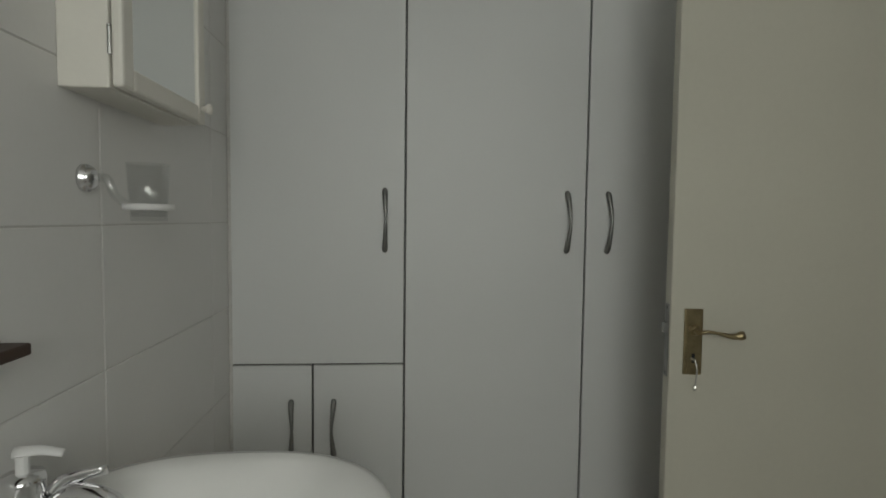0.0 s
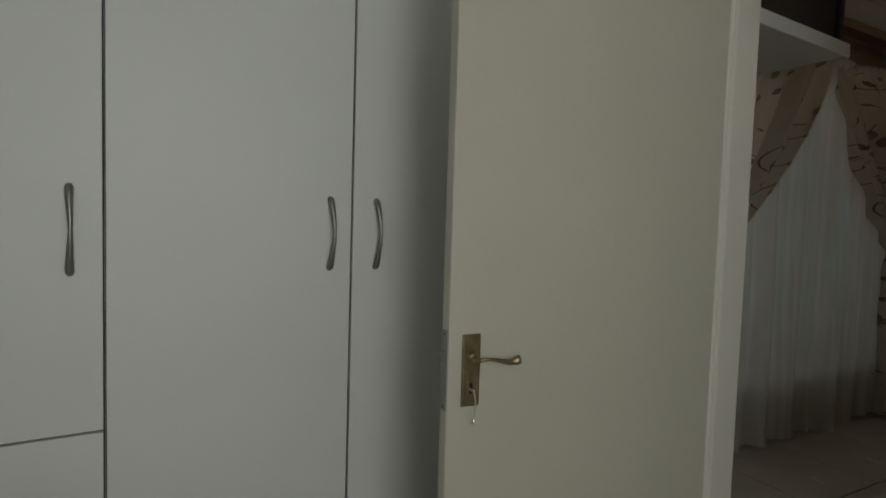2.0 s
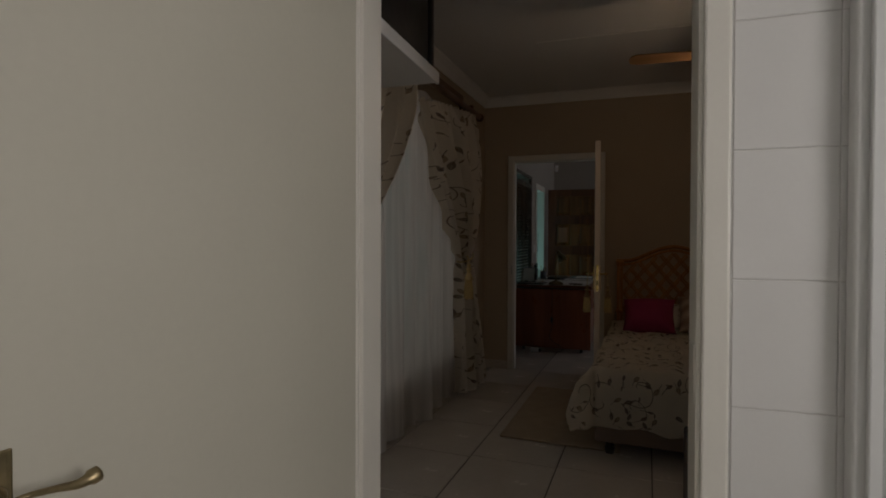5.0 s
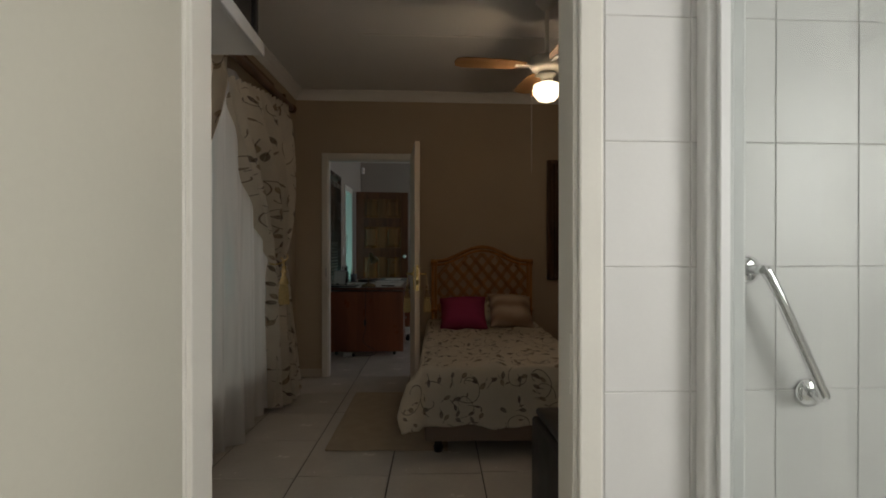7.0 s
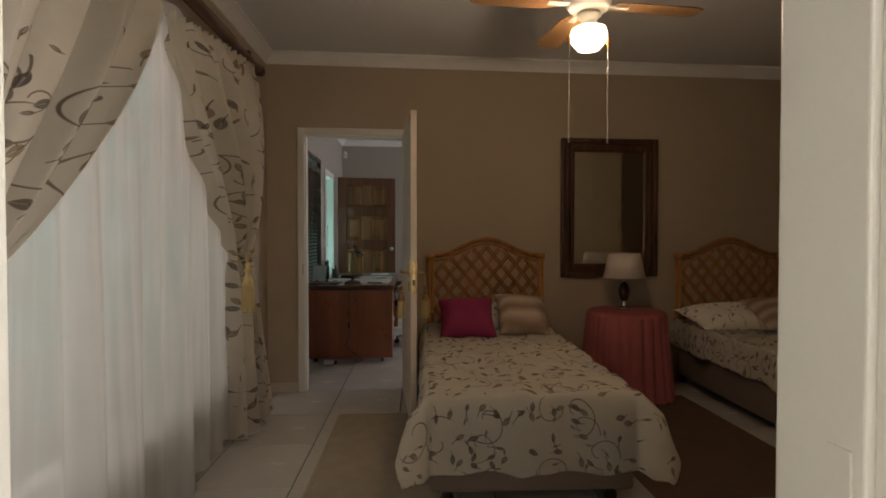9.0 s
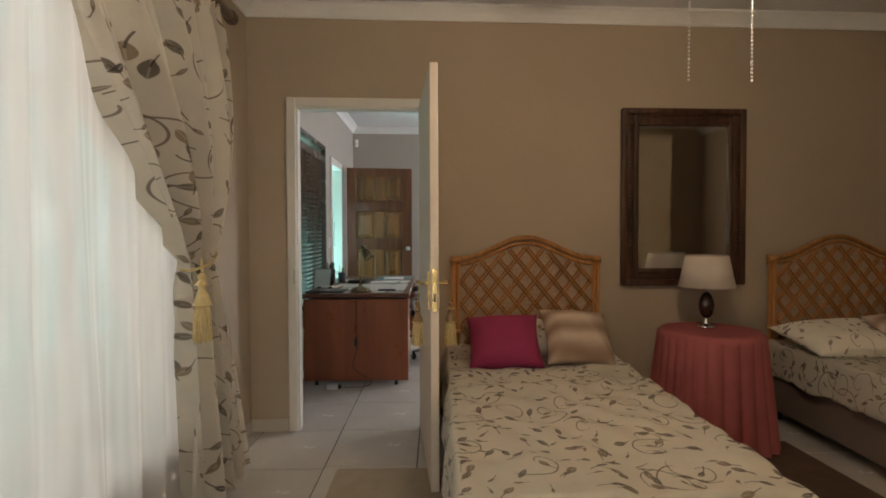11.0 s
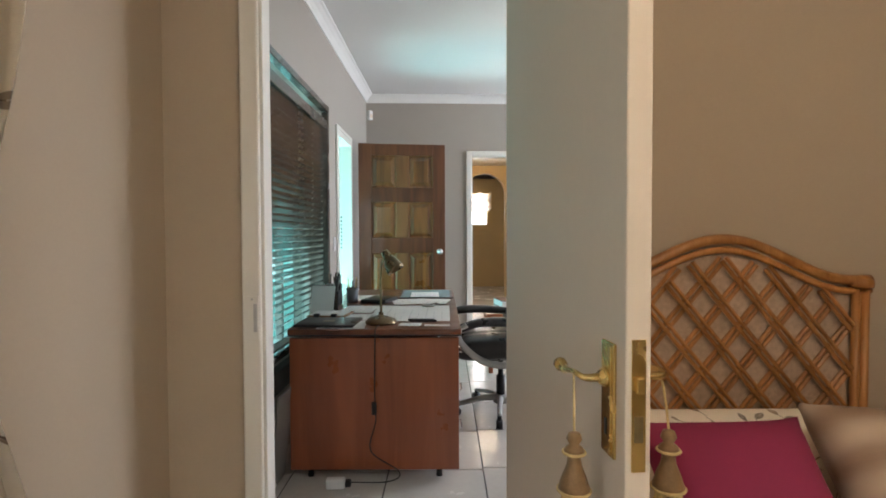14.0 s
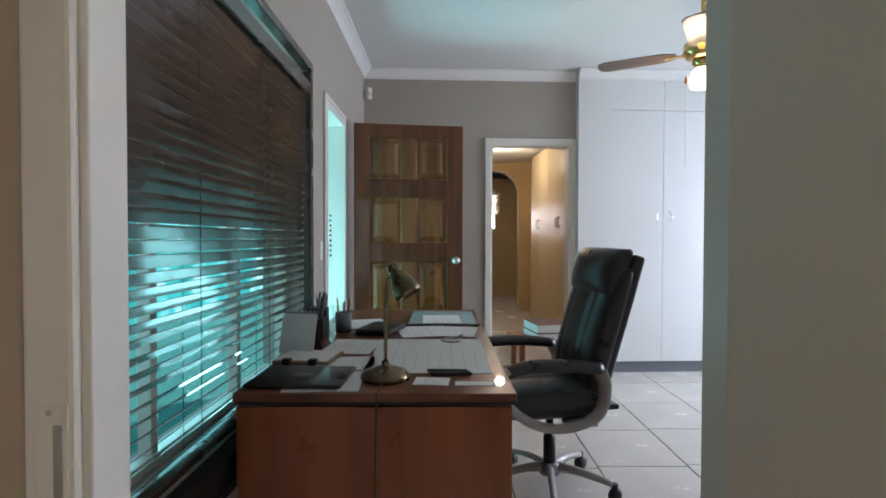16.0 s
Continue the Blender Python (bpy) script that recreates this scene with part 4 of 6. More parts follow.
drape("curtain", 4.94, 3.77, 4.67, 0.25, 4.79, 0.50, "cream floral curtain drawn aside with gold tie-back", 1, 1.35, 0.14)
drape("curtain", 2.10, 3.74, 2.66, 0.28, 2.50, 0.6, "cream floral curtain drawn aside beside the bathroom door", -1, 1.25, 0.06)
tassel(pose(4.475, north(4.475) - 0.225, 1.075), 1.42, "large gold curtain tassel hung from the tie-back", [(0.125, 0.05, 0.05), (0.05, 0.02, 0.04), (0, 0, 0)], TASSEL, 0.006)


def voile(u, v):
    x = 2.15 + (4.86 - 2.15) * u
    ph = u * 76 + 1.1 * math.sin(u * 31) + 0.35 * math.sin(6 * v + 17 * u)
    spread = 0.35 + 0.65 * v
    return Vector((x + 0.01 * math.sin(ph * 1.3), north(x) - 0.066 - 0.042 * spread * math.sin(ph) - 0.026 * v * math.sin(ph * 0.37 + 1), 2.27 + (0.03 + 0.016 * math.sin(ph * 0.21) - 2.27) * v))


ob = thing("voile_curtain", Matrix(), "sheer white voile curtain hanging to the floor", "curtain")
part("cloth", sheet(voile, 420, 16), SHEER, ob, "", True)

ob = thing("curtain_pole", Matrix(), "dark turned wooden curtain pole over the window", "curtain pole")
part("pole", tube([(2.02, north(2.02) - 0.11, 2.345), (5.09, north(5.09) - 0.11, 2.345)], 0.026, 14), RODWOOD, ob, "", True)
for x, s in ((5.09, 1),):
    part("finial", lathe([(0.028, 0), (0.034, 0.008), (0.02, 0.018), (0.036, 0.04), (0.03, 0.062), (0.0, 0.075)], 18, pose(x, north(x) - 0.11, 2.345, 0, 90 * s, 0)), RODWOOD, ob, "turned finial", True)
for x in (2.3, 3.5, 4.9):
    part("bracket", box(x - 0.02, x + 0.02, north(x) - 0.12, north(x) + 0.002, 2.36, 2.40, 0.006), RODWOOD, ob)
part("pelmet_rail", box(2.02, 4.96, -0.012, 0.0, 2.40, 2.50, 0.004), RODWOOD, ob, "dark wooden backing board").matrix_local = pose(0, north(0) - 0.004, 0, 0, 0, TILT_Z)

# bedroom window behind the voile
ob = thing("window_1", pose(0, north(0) + 0.12, 0, 0, 0, TILT_Z), "steel framed bedroom window behind voile", "window", kind="structure")
fr = part("window_frame", frame_bars(BW1 - BW0 - 0.08, BWZ1 - BWZ0 - 0.08, 0.04, 0.05), WHITE, ob)
fr.matrix_local = pose((BW0 + BW1) / 2, 0, BWZ0 - 0.0)
for i in range(3):
    x = BW0 + (BW1 - BW0) * (i + 1) / 4
    part("mullion", box(x - 0.015, x + 0.015, -0.02, 0.02, BWZ0 + 0.04, BWZ1 - 0.04, 0.003), WHITE, ob)
part("transom", box(BW0 + 0.04, BW1 - 0.04, -0.018, 0.018, 1.70, 1.73, 0.003), WHITE, ob)
part("window_sill", box(BW0, BW1, -0.13, 0.12, BWZ0 - 0.03, BWZ0 + 0.004, 0.004), WHITE, ob)
gp = part("pane", box(BW0 + 0.04, BW1 - 0.04, -0.003, 0.003, BWZ0 + 0.04, BWZ1 - 0.04), GLASS, ob)
gp.visible_shadow = False

# ---- beds ----
def bed(m, label):
    ob = thing("single_bed", m, label, "bed", "single beds")
    L0, W = 1.93, 0.92
    part("base", box(0, L0, -W / 2, W / 2, 0.08, 0.31, 0.02, 3), BASEFAB, ob, "taupe fabric bed base", True)
    part("mattress", box(0.005, L0, -W / 2 + 0.003, W / 2 - 0.003, 0.312, 0.50, 0.05, 4), PAPER, ob, "", True)
    for x in (0.08, L0 - 0.08):
        for y in (-W / 2 + 0.08, W / 2 - 0.08):
            lg = part("leg", lathe([(0.026, 0.0), (0.03, 0.03), (0.022, 0.05), (0.028, 0.08)], 14, pose(x, y, 0)), BLACKP, ob, "black bed foot", True)
    # bedspread: flat on top, falling over foot and both sides with soft folds and lifted corners
    fall_s, fall_f = 0.24, 0.37
    LX, WY = L0 + fall_f, W + 2 * fall_s

    def f(u, v):
        s = u * LX - fall_f          # along the bed, negative beyond the foot
        t = v * WY - WY / 2
        over_f = max(-s, 0.0)
        over_s = max(abs(t) - W / 2, 0.0)
        sg = 1 if t > 0 else -1
        x = max(s, 0.0) - 0.012
        y = max(-W / 2, min(W / 2, t))
        z = 0.529 + 0.006 * math.sin(9 * s) * math.sin(11 * t) + 0.006 * math.sin(23 * s + 9 * t + 2 * math.sin(7 * t)) + 0.005 * math.sin(31 * t - 12 * s + 3 * math.sin(5 * s)) + 0.003 * math.sin(47 * s + 13 * math.sin(4 * t))
        if over_f and over_s:
            d = math.hypot(over_f, over_s)
            a = math.atan2(over_s, over_f)
            r = 0.05 + 0.20 * min(d / 0.3, 1) * math.sin(2 * a) * 0.6 + 0.02
            k = min(d, 0.38)
            x -= (r * math.cos(a)) * min(d / 0.12, 1)
            y += sg * (r * math.sin(a)) * min(d / 0.12, 1)
            z -= max(k - 0.03, 0) * 0.98
            z = max(z, 0.17)
        elif over_f:
            x -= 0.04 * (1 - math.exp(-over_f / 0.05)) + 0.018 * (over_f / fall_f) * math.sin(t * 17 + 1)
            z -= max(over_f - 0.025, 0)
        elif over_s:
            y += sg * (0.04 * (1 - math.exp(-over_s / 0.05)) + 0.020 * (over_s / fall_s) * math.sin(s * 13 + 2 * sg))
            z -= max(over_s - 0.025, 0)
        return Vector((x, y, z))

    part("bedspread", sheet(f, 110, 70, 0.004, lambda u, v: (u * LX, v * WY)), FLORAL, ob, "cream bedspread printed with leaves and curling vines", True)
    return ob


def cushion(name, m, w, h, d, material, label, corner=0.6):
    ob = thing(name, m, label, "cushion", "bed cushions")

    def f(u, v):
        a, b = (u - 0.5) * 2, (v - 0.5) * 2
        pinch = 1 - 0.09 * (1 - a * a)
        pin2 = 1 - 0.09 * (1 - b * b)
        return Vector((a * w / 2 * pin2, b * h / 2 * pinch, d / 2 * max(0, (1 - a ** 4) * (1 - b ** 4)) ** 0.78 * (1 + 0.05 * math.sin(5 * a + 2 * b))))

    bm = sheet(f, 26, 26, 0.0, lambda u, v: (u * w, v * h))
    b2 = sheet(lambda u, v: Vector((f(u, v).x, f(u, v).y, -f(u, v).z * 0.8)), 26, 26, 0.0, lambda u, v: (u * w + 2, v * h))
    merge(bm, b2)
    bmesh.ops.remove_doubles(bm, verts=bm.verts, dist=0.0006)
    bmesh.ops.recalc_face_normals(bm, faces=bm.faces)
    part("cover", bm, material, ob, "", True)
    return ob


BED1 = pose(3.70, 0.405, 0, 0, 0, -3.2)
bed(BED1, "single bed with cream floral bedspread and taupe base")
bed(pose(3.78, -1.70, 0, 0, 0, -3.2), "single bed with cream floral bedspread in the darker corner")
cushion("cushion", pose(5.13, 0.50, 0.645, 44, 0, -97) @ pose(0, 0, 0, 0, 0, 3), 0.40, 0.35, 0.20, MAGENTA, "plain magenta cushion leaning on the headboard")
cushion("cushion", pose(5.16, 0.09, 0.655, 46, 0, -84) @ pose(0, 0, 0, 0, 0, -6), 0.385, 0.36, 0.21, SATIN, "gold striped satin cushion leaning on the headboard")
cushion("pillow", pose(5.40, 0.30, 0.615, 30, 0, -92), 0.72, 0.32, 0.13, FLORAL, "cream floral pillow behind the cushions")
cushion("pillow", pose(5.30, -1.66, 0.585, 10, 0, -92), 0.80, 0.48, 0.20, FLORAL, "cream floral pillow at the head of the far bed")
cushion("cushion", pose(5.06, -1.92, 0.65, 25, 0, -92), 0.60, 0.42, 0.16, SATIN, "tan striped cushion on the far bed")


def headboard(m, label):
    """Arched rattan headboard with a lattice of flat cane."""
    ob = thing("headboard", m, label, "headboard", "rattan headboards")
    W, side, peak = 0.955, 1.075, 1.205

    def top(y):
        q = abs(y) / (W / 2)
        return side + (peak - side) * (0.5 + 0.5 * math.cos(math.pi * min(q / 0.88, 1)))

    for off, r in ((0.0, 0.016), (-0.034, 0.011)):
        part("top_rail", tube([(0, y, top(y) + off) for y in (W / 2 * (k / 24 - 1) for k in range(49))], r, 10), RATTAN, ob, "bent rattan pole", True)
    for s in (-1, 1):
        for dx in (0.016, 0.045):
            part("post", tube([(0, s * (W / 2 - dx), 0.02), (0, s * (W / 2 - dx), side + 0.005)], 0.0135, 10), RATTAN, ob, "rattan post", True)
        for z in (0.62, 1.065):
            part("binding", lathe([(0.034, -0.014), (0.036, 0), (0.034, 0.014)], 14, pose(0, s * (W / 2 - 0.03), z)), RATTAN, ob, "wrapped cane binding", True)
    part("bottom_rail", tube([(0, -W / 2 + 0.05, 0.5), (0, W / 2 - 0.05, 0.5)], 0.014, 10), RATTAN, ob, "", True)
    part("weave", sheet(lambda u, v: Vector((0.014, (u - 0.5) * (W - 0.1), 0.5 + v * (top((u - 0.5) * (W - 0.1)) - 0.045 - 0.5))), 40, 4), WEAVE, ob, "pale cane backing")
    half, step, slope = W / 2 - 0.055, 0.118, 1.2
    for sgn, dx in ((1, -0.004), (-1, 0.004)):
        k = -14
        while k < 15:
            pts = []
            for i in range(25):
                y = -half + 2 * half * i / 24
                z = 0.86 + sgn * slope * (y - k * step)
                if 0.51 < z < top(y) - 0.04:
                    pts.append((dx, y, z))
            if len(pts) > 1:
                for off in (-0.009, 0.009):
                    part("lattice_cane", tube([(p[0], p[1] + off * 0.8, p[2] - sgn * off * 0.6) for p in pts], 0.0068, 6, 0.7), RATTAN, ob)
            k += 1
    return ob


headboard(pose(5.60, 0.275, 0), "honey rattan headboard with lattice of flat cane")
headboard(pose(5.60, -1.79, 0), "honey rattan headboard of the far bed")

# ---- bedside table and lamp ----
ob = thing("bedside_table", pose(5.32, -0.765, 0), "round bedside table under a floor-length dusty pink cloth", "table")
TR, TH = 0.275, 0.655


def cloth(u, v):
    a = 2 * math.pi * u
    if v < 0.3:
        r = TR * v / 0.3
        return Vector((r * math.cos(a), r * math.sin(a), TH + 0.004))
    q = (v - 0.3) / 0.7
    lobe = abs(math.sin(13 * a + 0.9 * math.sin(3 * a))) ** 0.7
    fold = (1.5 * lobe - 0.8) * (0.003 + 0.030 * q) + 0.008 * q * math.sin(7 * a)
    r = TR + 0.012 + 0.05 * q + fold
    return Vector((r * math.cos(a), r * math.sin(a), TH - max(0, q * (TH - 0.015) - 0.01)))


part("tablecloth", sheet(cloth, 312, 34), PINK, ob, "", True)
part("tabletop", lathe([(0, TH - 0.025), (TR - 0.005, TH - 0.025), (TR - 0.002, TH - 0.012), (TR - 0.005, TH), (0, TH)], 40), CARD, ob)
part("stand", lathe([(0.2, 0.0), (0.2, 0.03), (0.03, 0.05), (0.03, TH - 0.025)], 20), CARD, ob)
ob = thing("table_lamp", pose(5.38, -0.775, TH + 0.006), "table lamp with cream linen shade and dark glass body", "lamp")
part("base", lathe([(0, 0), (0.052, 0), (0.05, 0.01), (0.028, 0.018), (0.012, 0.03), (0.018, 0.04), (0.01, 0.05), (0.014, 0.058)], 22), CHROME, ob, "chrome stepped foot", True)
part("body", lathe([(0.012, 0.056), (0.024, 0.066), (0.036, 0.085), (0.043, 0.115), (0.044, 0.14), (0.038, 0.17), (0.026, 0.195), (0.014, 0.21)], 28), DARKGLASS, ob, "dark brown glass ovoid body", True)
part("neck", lathe([(0.014, 0.209), (0.018, 0.214), (0.008, 0.222), (0.008, 0.232), (0.011, 0.236), (0.007, 0.242), (0.007, 0.31)], 14), CHROME, ob, "", True)
part("shade", lathe([(0.158, 0.245), (0.118, 0.435), (0.116, 0.435), (0.156, 0.245), (0.158, 0.245)], 40), CREAMSHADE, ob, "cream tapered linen shade", True)
part("shade_ring", tube([(0.118 * math.cos(a), 0.118 * math.sin(a), 0.432) for a in (2 * math.pi * k / 32 for k in range(33))], 0.002, 6), CHROME, ob)
part("shade_trim", tube([(0.158 * math.cos(a), 0.158 * math.sin(a), 0.247) for a in (2 * math.pi * k / 40 for k in range(41))], 0.003, 6), CREAMSHADE, ob)
for k in range(3):
    a = 2 * math.pi * k / 3
    part("shade_spoke", tube([(0, 0, 0.305), (0.10 * math.cos(a), 0.10 * math.sin(a), 0.37), (0.118 * math.cos(a), 0.118 * math.sin(a), 0.43)], 0.0016, 5), CHROME, ob)

# ---- mirror on the wall ----
ob = thing("wall_mirror", pose(EAST - 0.02, -0.757, 0.893, 0, 0, 90), "rectangular wall mirror in dark carved wooden frame", "mirror")
MW, MH = 0.60, 0.915
for k, (bar, dep, off) in enumerate(((0.038, 0.045, 0.072), (0.045, 0.032, 0.028), (0.03, 0.04, 0.0))):
    w2, h2 = MW + 2 * off, MH + 2 * off
    bm = box(-w2 / 2 - bar, -w2 / 2, -0.015, dep - 0.015, -off + 0.11 - bar, -off + 0.11 + h2 + bar, 0.008, 3)
    box(w2 / 2, w2 / 2 + bar, -0.015, dep - 0.015, -off + 0.11 - bar, -off + 0.11 + h2 + bar, 0.008, 3, bm)
    box(-w2 / 2, w2 / 2, -0.015, dep - 0.015, -off + 0.11 - bar, -off + 0.11, 0.008, 3, bm)
    box(-w2 / 2, w2 / 2, -0.015, dep - 0.015, -off + 0.11 + h2, -off + 0.11 + h2 + bar, 0.008, 3, bm)
    part("frame_moulding", bm, MIRFRAME, ob, "dark carved wood moulding", True)
part("mirror_pane", box(-MW / 2 - 0.005, MW / 2 + 0.005, -0.012, 0.004, 0.105, 0.115 + MH), MIRROR, ob, "bevelled mirror glass")
bm = lathe([(0.0, 0), (0.010, 0.002), (0.008, 0.008), (0.0, 0.011)], 7)
bead_mesh = None
spots = [(sd * (MW / 2 + 0.052), 0.10 + (MH + 0.02) * i / 39) for i in range(40) for sd in (-1, 1)]
spots += [(-MW / 2 + MW * i / 25, z) for i in range(26) for z in (0.058, 0.11 + MH + 0.052)]
for x, z in spots:
    if bead_mesh is None:
        o = part("carved_bead", bm, MIRFRAME, ob, "", True)
        bead_mesh = o.data
    else:
        o = new("carved_bead", bead_mesh)
        o.parent = ob
    o.matrix_local = pose(x, 0.017, z, -90, 0, 0)

# ---- ceiling fans ----
def ceiling_fan(m, drop, globe_z, spin, style, label):
    ob = thing("ceiling_fan", m, label, "ceiling fan", "ceiling fans")
    metal = BRASS if style == "brass" else WHITE
    part("canopy", lathe([(0.065, 0), (0.065, -0.02), (0.03, -0.06), (0.012, -0.065)], 24), metal, ob, "", True)
    part("down_rod", tube([(0, 0, -0.06), (0, 0, -drop)], 0.012, 12), metal, ob)
    part("motor", lathe([(0.02, -drop + 0.03), (0.095, -drop + 0.015), (0.10, -drop - 0.03), (0.085, -drop - 0.055), (0.05, -drop - 0.07)], 30), metal, ob, "round motor housing", True)
    for k in range(4):
        a = spin + 90 * k
        bm = bmesh.new()
        out = [(0.13, 0.03), (0.20, 0.055), (0.50, 0.062), (0.535, 0.045), (0.545, 0.0), (0.535, -0.045), (0.50, -0.062), (0.20, -0.055), (0.13, -0.03)]
        up = [bm.verts.new((x, y, 0.003)) for x, y in out]
        dn = [bm.verts.new((x, y, -0.003)) for x, y in out]
        bm.faces.new(up); bm.faces.new(dn[::-1])
        for i in range(len(out)):
            bm.faces.new((up[i], dn[i], dn[(i + 1) % len(out)], up[(i + 1) % len(out)]))
        bmesh.ops.recalc_face_normals(bm, faces=bm.faces)
        bl = part("blade", bm, DARKBLADE if style == "brass" else BLADE, ob, "dark wooden fan blade" if style == "brass" else "light wooden fan blade")
        bl.matrix_local = pose(0, 0, -drop - 0.03, 0, 0, a) @ pose(0, 0, 0, 6, 0, 0)
        part("blade_arm", box(0.07, 0.19, -0.016, 0.016, -0.008, -0.002, 0.002), metal, bl)
    part("light_fitter", lathe([(0.05, -drop - 0.07), (0.055, -drop - 0.085), (0.036, -drop - 0.10), (0.034, globe_z + 0.06), (0.042, globe_z + 0.052)], 22), metal, ob, "", True)
    if style == "brass":
        part("globe", lathe([(0.035, globe_z + 0.055), (0.055, globe_z + 0.03), (0.066, globe_z - 0.01), (0.06, globe_z - 0.045), (0.0, globe_z - 0.062)], 24), LAMPGLOBE, ob, "lit glass globe", True)
    else:
        part("globe", lathe([(0.036, globe_z + 0.055), (0.075, globe_z + 0.038), (0.082, globe_z + 0.012), (0.078, globe_z - 0.015), (0.05, globe_z - 0.05), (0.012, globe_z - 0.062), (0.0, globe_z - 0.065)], 28), LAMPGLOBE, ob, "lit schoolhouse globe of opal glass", True)
    for s, ln in ((-1, 0.44), (1, 0.45)):
        y = 0.09 * s
        part("pull_cord", lathe([(0.004, -0.012), (0.009, 0.0), (0.006, 0.02), (0.002, 0.03)], 10, pose(0, y, globe_z - 0.02)), RATTAN, ob, "small wooden cord stop", True)
        bm = bmesh.new()
        n = int(ln / 0.011)
        for i in range(n):
            bmesh.ops.create_icosphere(bm, subdivisions=1, radius=0.0036, matrix=Matrix.Translation((0, y, globe_z - 0.035 - i * 0.011)))
        tagged(part("bead_chain", bm, WHITEPL, ob, "white bead pull chain"), kind="stuff")
    for o in ob.children:
        if o.name.startswith("globe"):
            o.visible_shadow = False
    return ob


ceiling_fan(pose(3.73, 0.15, CEILING - 0.001), 0.36, -0.54, 4, "white", "white ceiling fan with wooden blades and lit globe")
ceiling_fan(pose(7.75, -0.185, OFFICE_CEILING - 0.001), 0.50, -0.665, 58, "brass", "brass ceiling fan with lit glass globe in the office")

# ---- television on its wall shelf ----
ob = thing("tv_bracket", pose(2.0, 0, 0), "white wall bracket shelf carrying the television", "shelf")
part("shelf_board", box(0.002, 0.84, 1.54, 1.98, 1.965, 1.99, 0.006), WHITEPL, ob)
part("shelf_lip", box(0.002, 0.845, 1.525, 1.54, 1.96, 2.015, 0.004), WHITEPL, ob)
part("bracket_arm", box(0.002, 0.34, 1.70, 1.76, 1.885, 1.965, 0.006), WHITEPL, ob)
part("wall_plate", box(0.0, 0.02, 1.62, 1.86, 1.765, 1.965, 0.004), WHITEPL, ob)
ob = thing("television", pose(2.42, 1.76, 1.992), "old black box television on the wall shelf", "television")
part("cabinet", box(-0.30, 0.36, -0.21, 0.20, 0.0, 0.50, 0.03, 3), BLACKP, ob, "black plastic cabinet", True)
part("bezel", box(0.355, 0.40, -0.22, 0.21, 0.01, 0.49, 0.012), BLACKP, ob)
part("screen", box(0.398, 0.408, -0.18, 0.17, 0.07, 0.46, 0.004), DARKBROWN, ob, "dark glass screen")
part("rear_tube", box(-0.38, -0.30, -0.13, 0.12, 0.05, 0.36, 0.03, 2), BLACKP, ob)

# wardrobe on the west wall, seen in the mirror
for k in range(3):
    y1 = -0.92 - 0.45 * k
    ob = thing("bedroom_wardrobe", pose(2.0, 0, 0), "cream built-in bedroom wardrobe unit with plain doors", "wardrobe", "bedroom wardrobe")
    part("carcass", box(0.002, 0.48, y1 - 0.45, y1, 0.08, 2.46, 0.002), CREAMPANEL, ob)
    part("plinth", box(0.002, 0.45, y1 - 0.449, y1 - 0.001, 0.001, 0.08), PLINTH, ob)
    dr = part("door", box(0.481, 0.499, y1 - 0.448, y1 - 0.002, 0.085, 2.40, 0.002), CREAMPANEL, ob)
    hy = y1 - 0.05 if k % 2 else y1 - 0.40
    part("handle", tube(spline([(0.499, hy, 1.32), (0.52, hy, 1.35), (0.526, hy, 1.40), (0.52, hy, 1.45), (0.499, hy, 1.48)], 14), 0.006, 8), AGEBRASS, dr, "bowed brass handle", True)
    part("top_trim", box(0.30, 0.515, y1 - 0.45, y1, 2.405, 2.47, 0.01), CREAMPANEL, ob)

# black chest by the door with a tray on top
ob = thing("bar_fridge", pose(2.245, 0.27, 0), "small black fridge beside the bathroom door", "fridge")
part("body", box(-0.24, 0.24, -0.25, 0.21, 0.02, 0.63, 0.025, 3), BLACKP, ob, "", True)
part("door", box(-0.24, 0.24, 0.214, 0.26, 0.03, 0.625, 0.012, 3), BLACKP, ob, "glossy black door", True)
part("handle", box(-0.22, -0.2, 0.258, 0.285, 0.28, 0.5, 0.006), GREYMETAL, ob)
part("top", box(-0.245, 0.245, -0.25, 0.245, 0.625, 0.652, 0.012, 3), BLACKP, ob, "", True)
ob = thing("tray", pose(2.25, 0.24, 0.6525), "cream tray lying on the black fridge", "tray")
part("board", box(-0.19, 0.19, -0.17, 0.17, 0, 0.012, 0.004), CREAMSHADE, ob)

ob = thing("floor_rug", pose(4.45, -0.70, 0.0, 0, 0, -1), "dark brown pile rug lying between the two beds", "rug")
part("rug_cloth", box(-0.85, 0.80, -0.46, 0.50, 0.004, 0.013, 0.004), BROWNRUG, ob)
ob = thing("floor_rug", pose(4.42, 1.07, 0.0, 0, 0, TILT_Z), "thin tan rug lying beside the bed", "rug")
part("rug_cloth", box(-0.60, 0.60, -0.37, 0.35, 0.004, 0.014, 0.004), RUG, ob)
part("binding", frame_bars(1.18, 0.70, 0.022, 0.012, 0.004), RUG, ob, "stitched rug border").matrix_local = pose(0, 0.345, 0.010, 90, 0, 0)


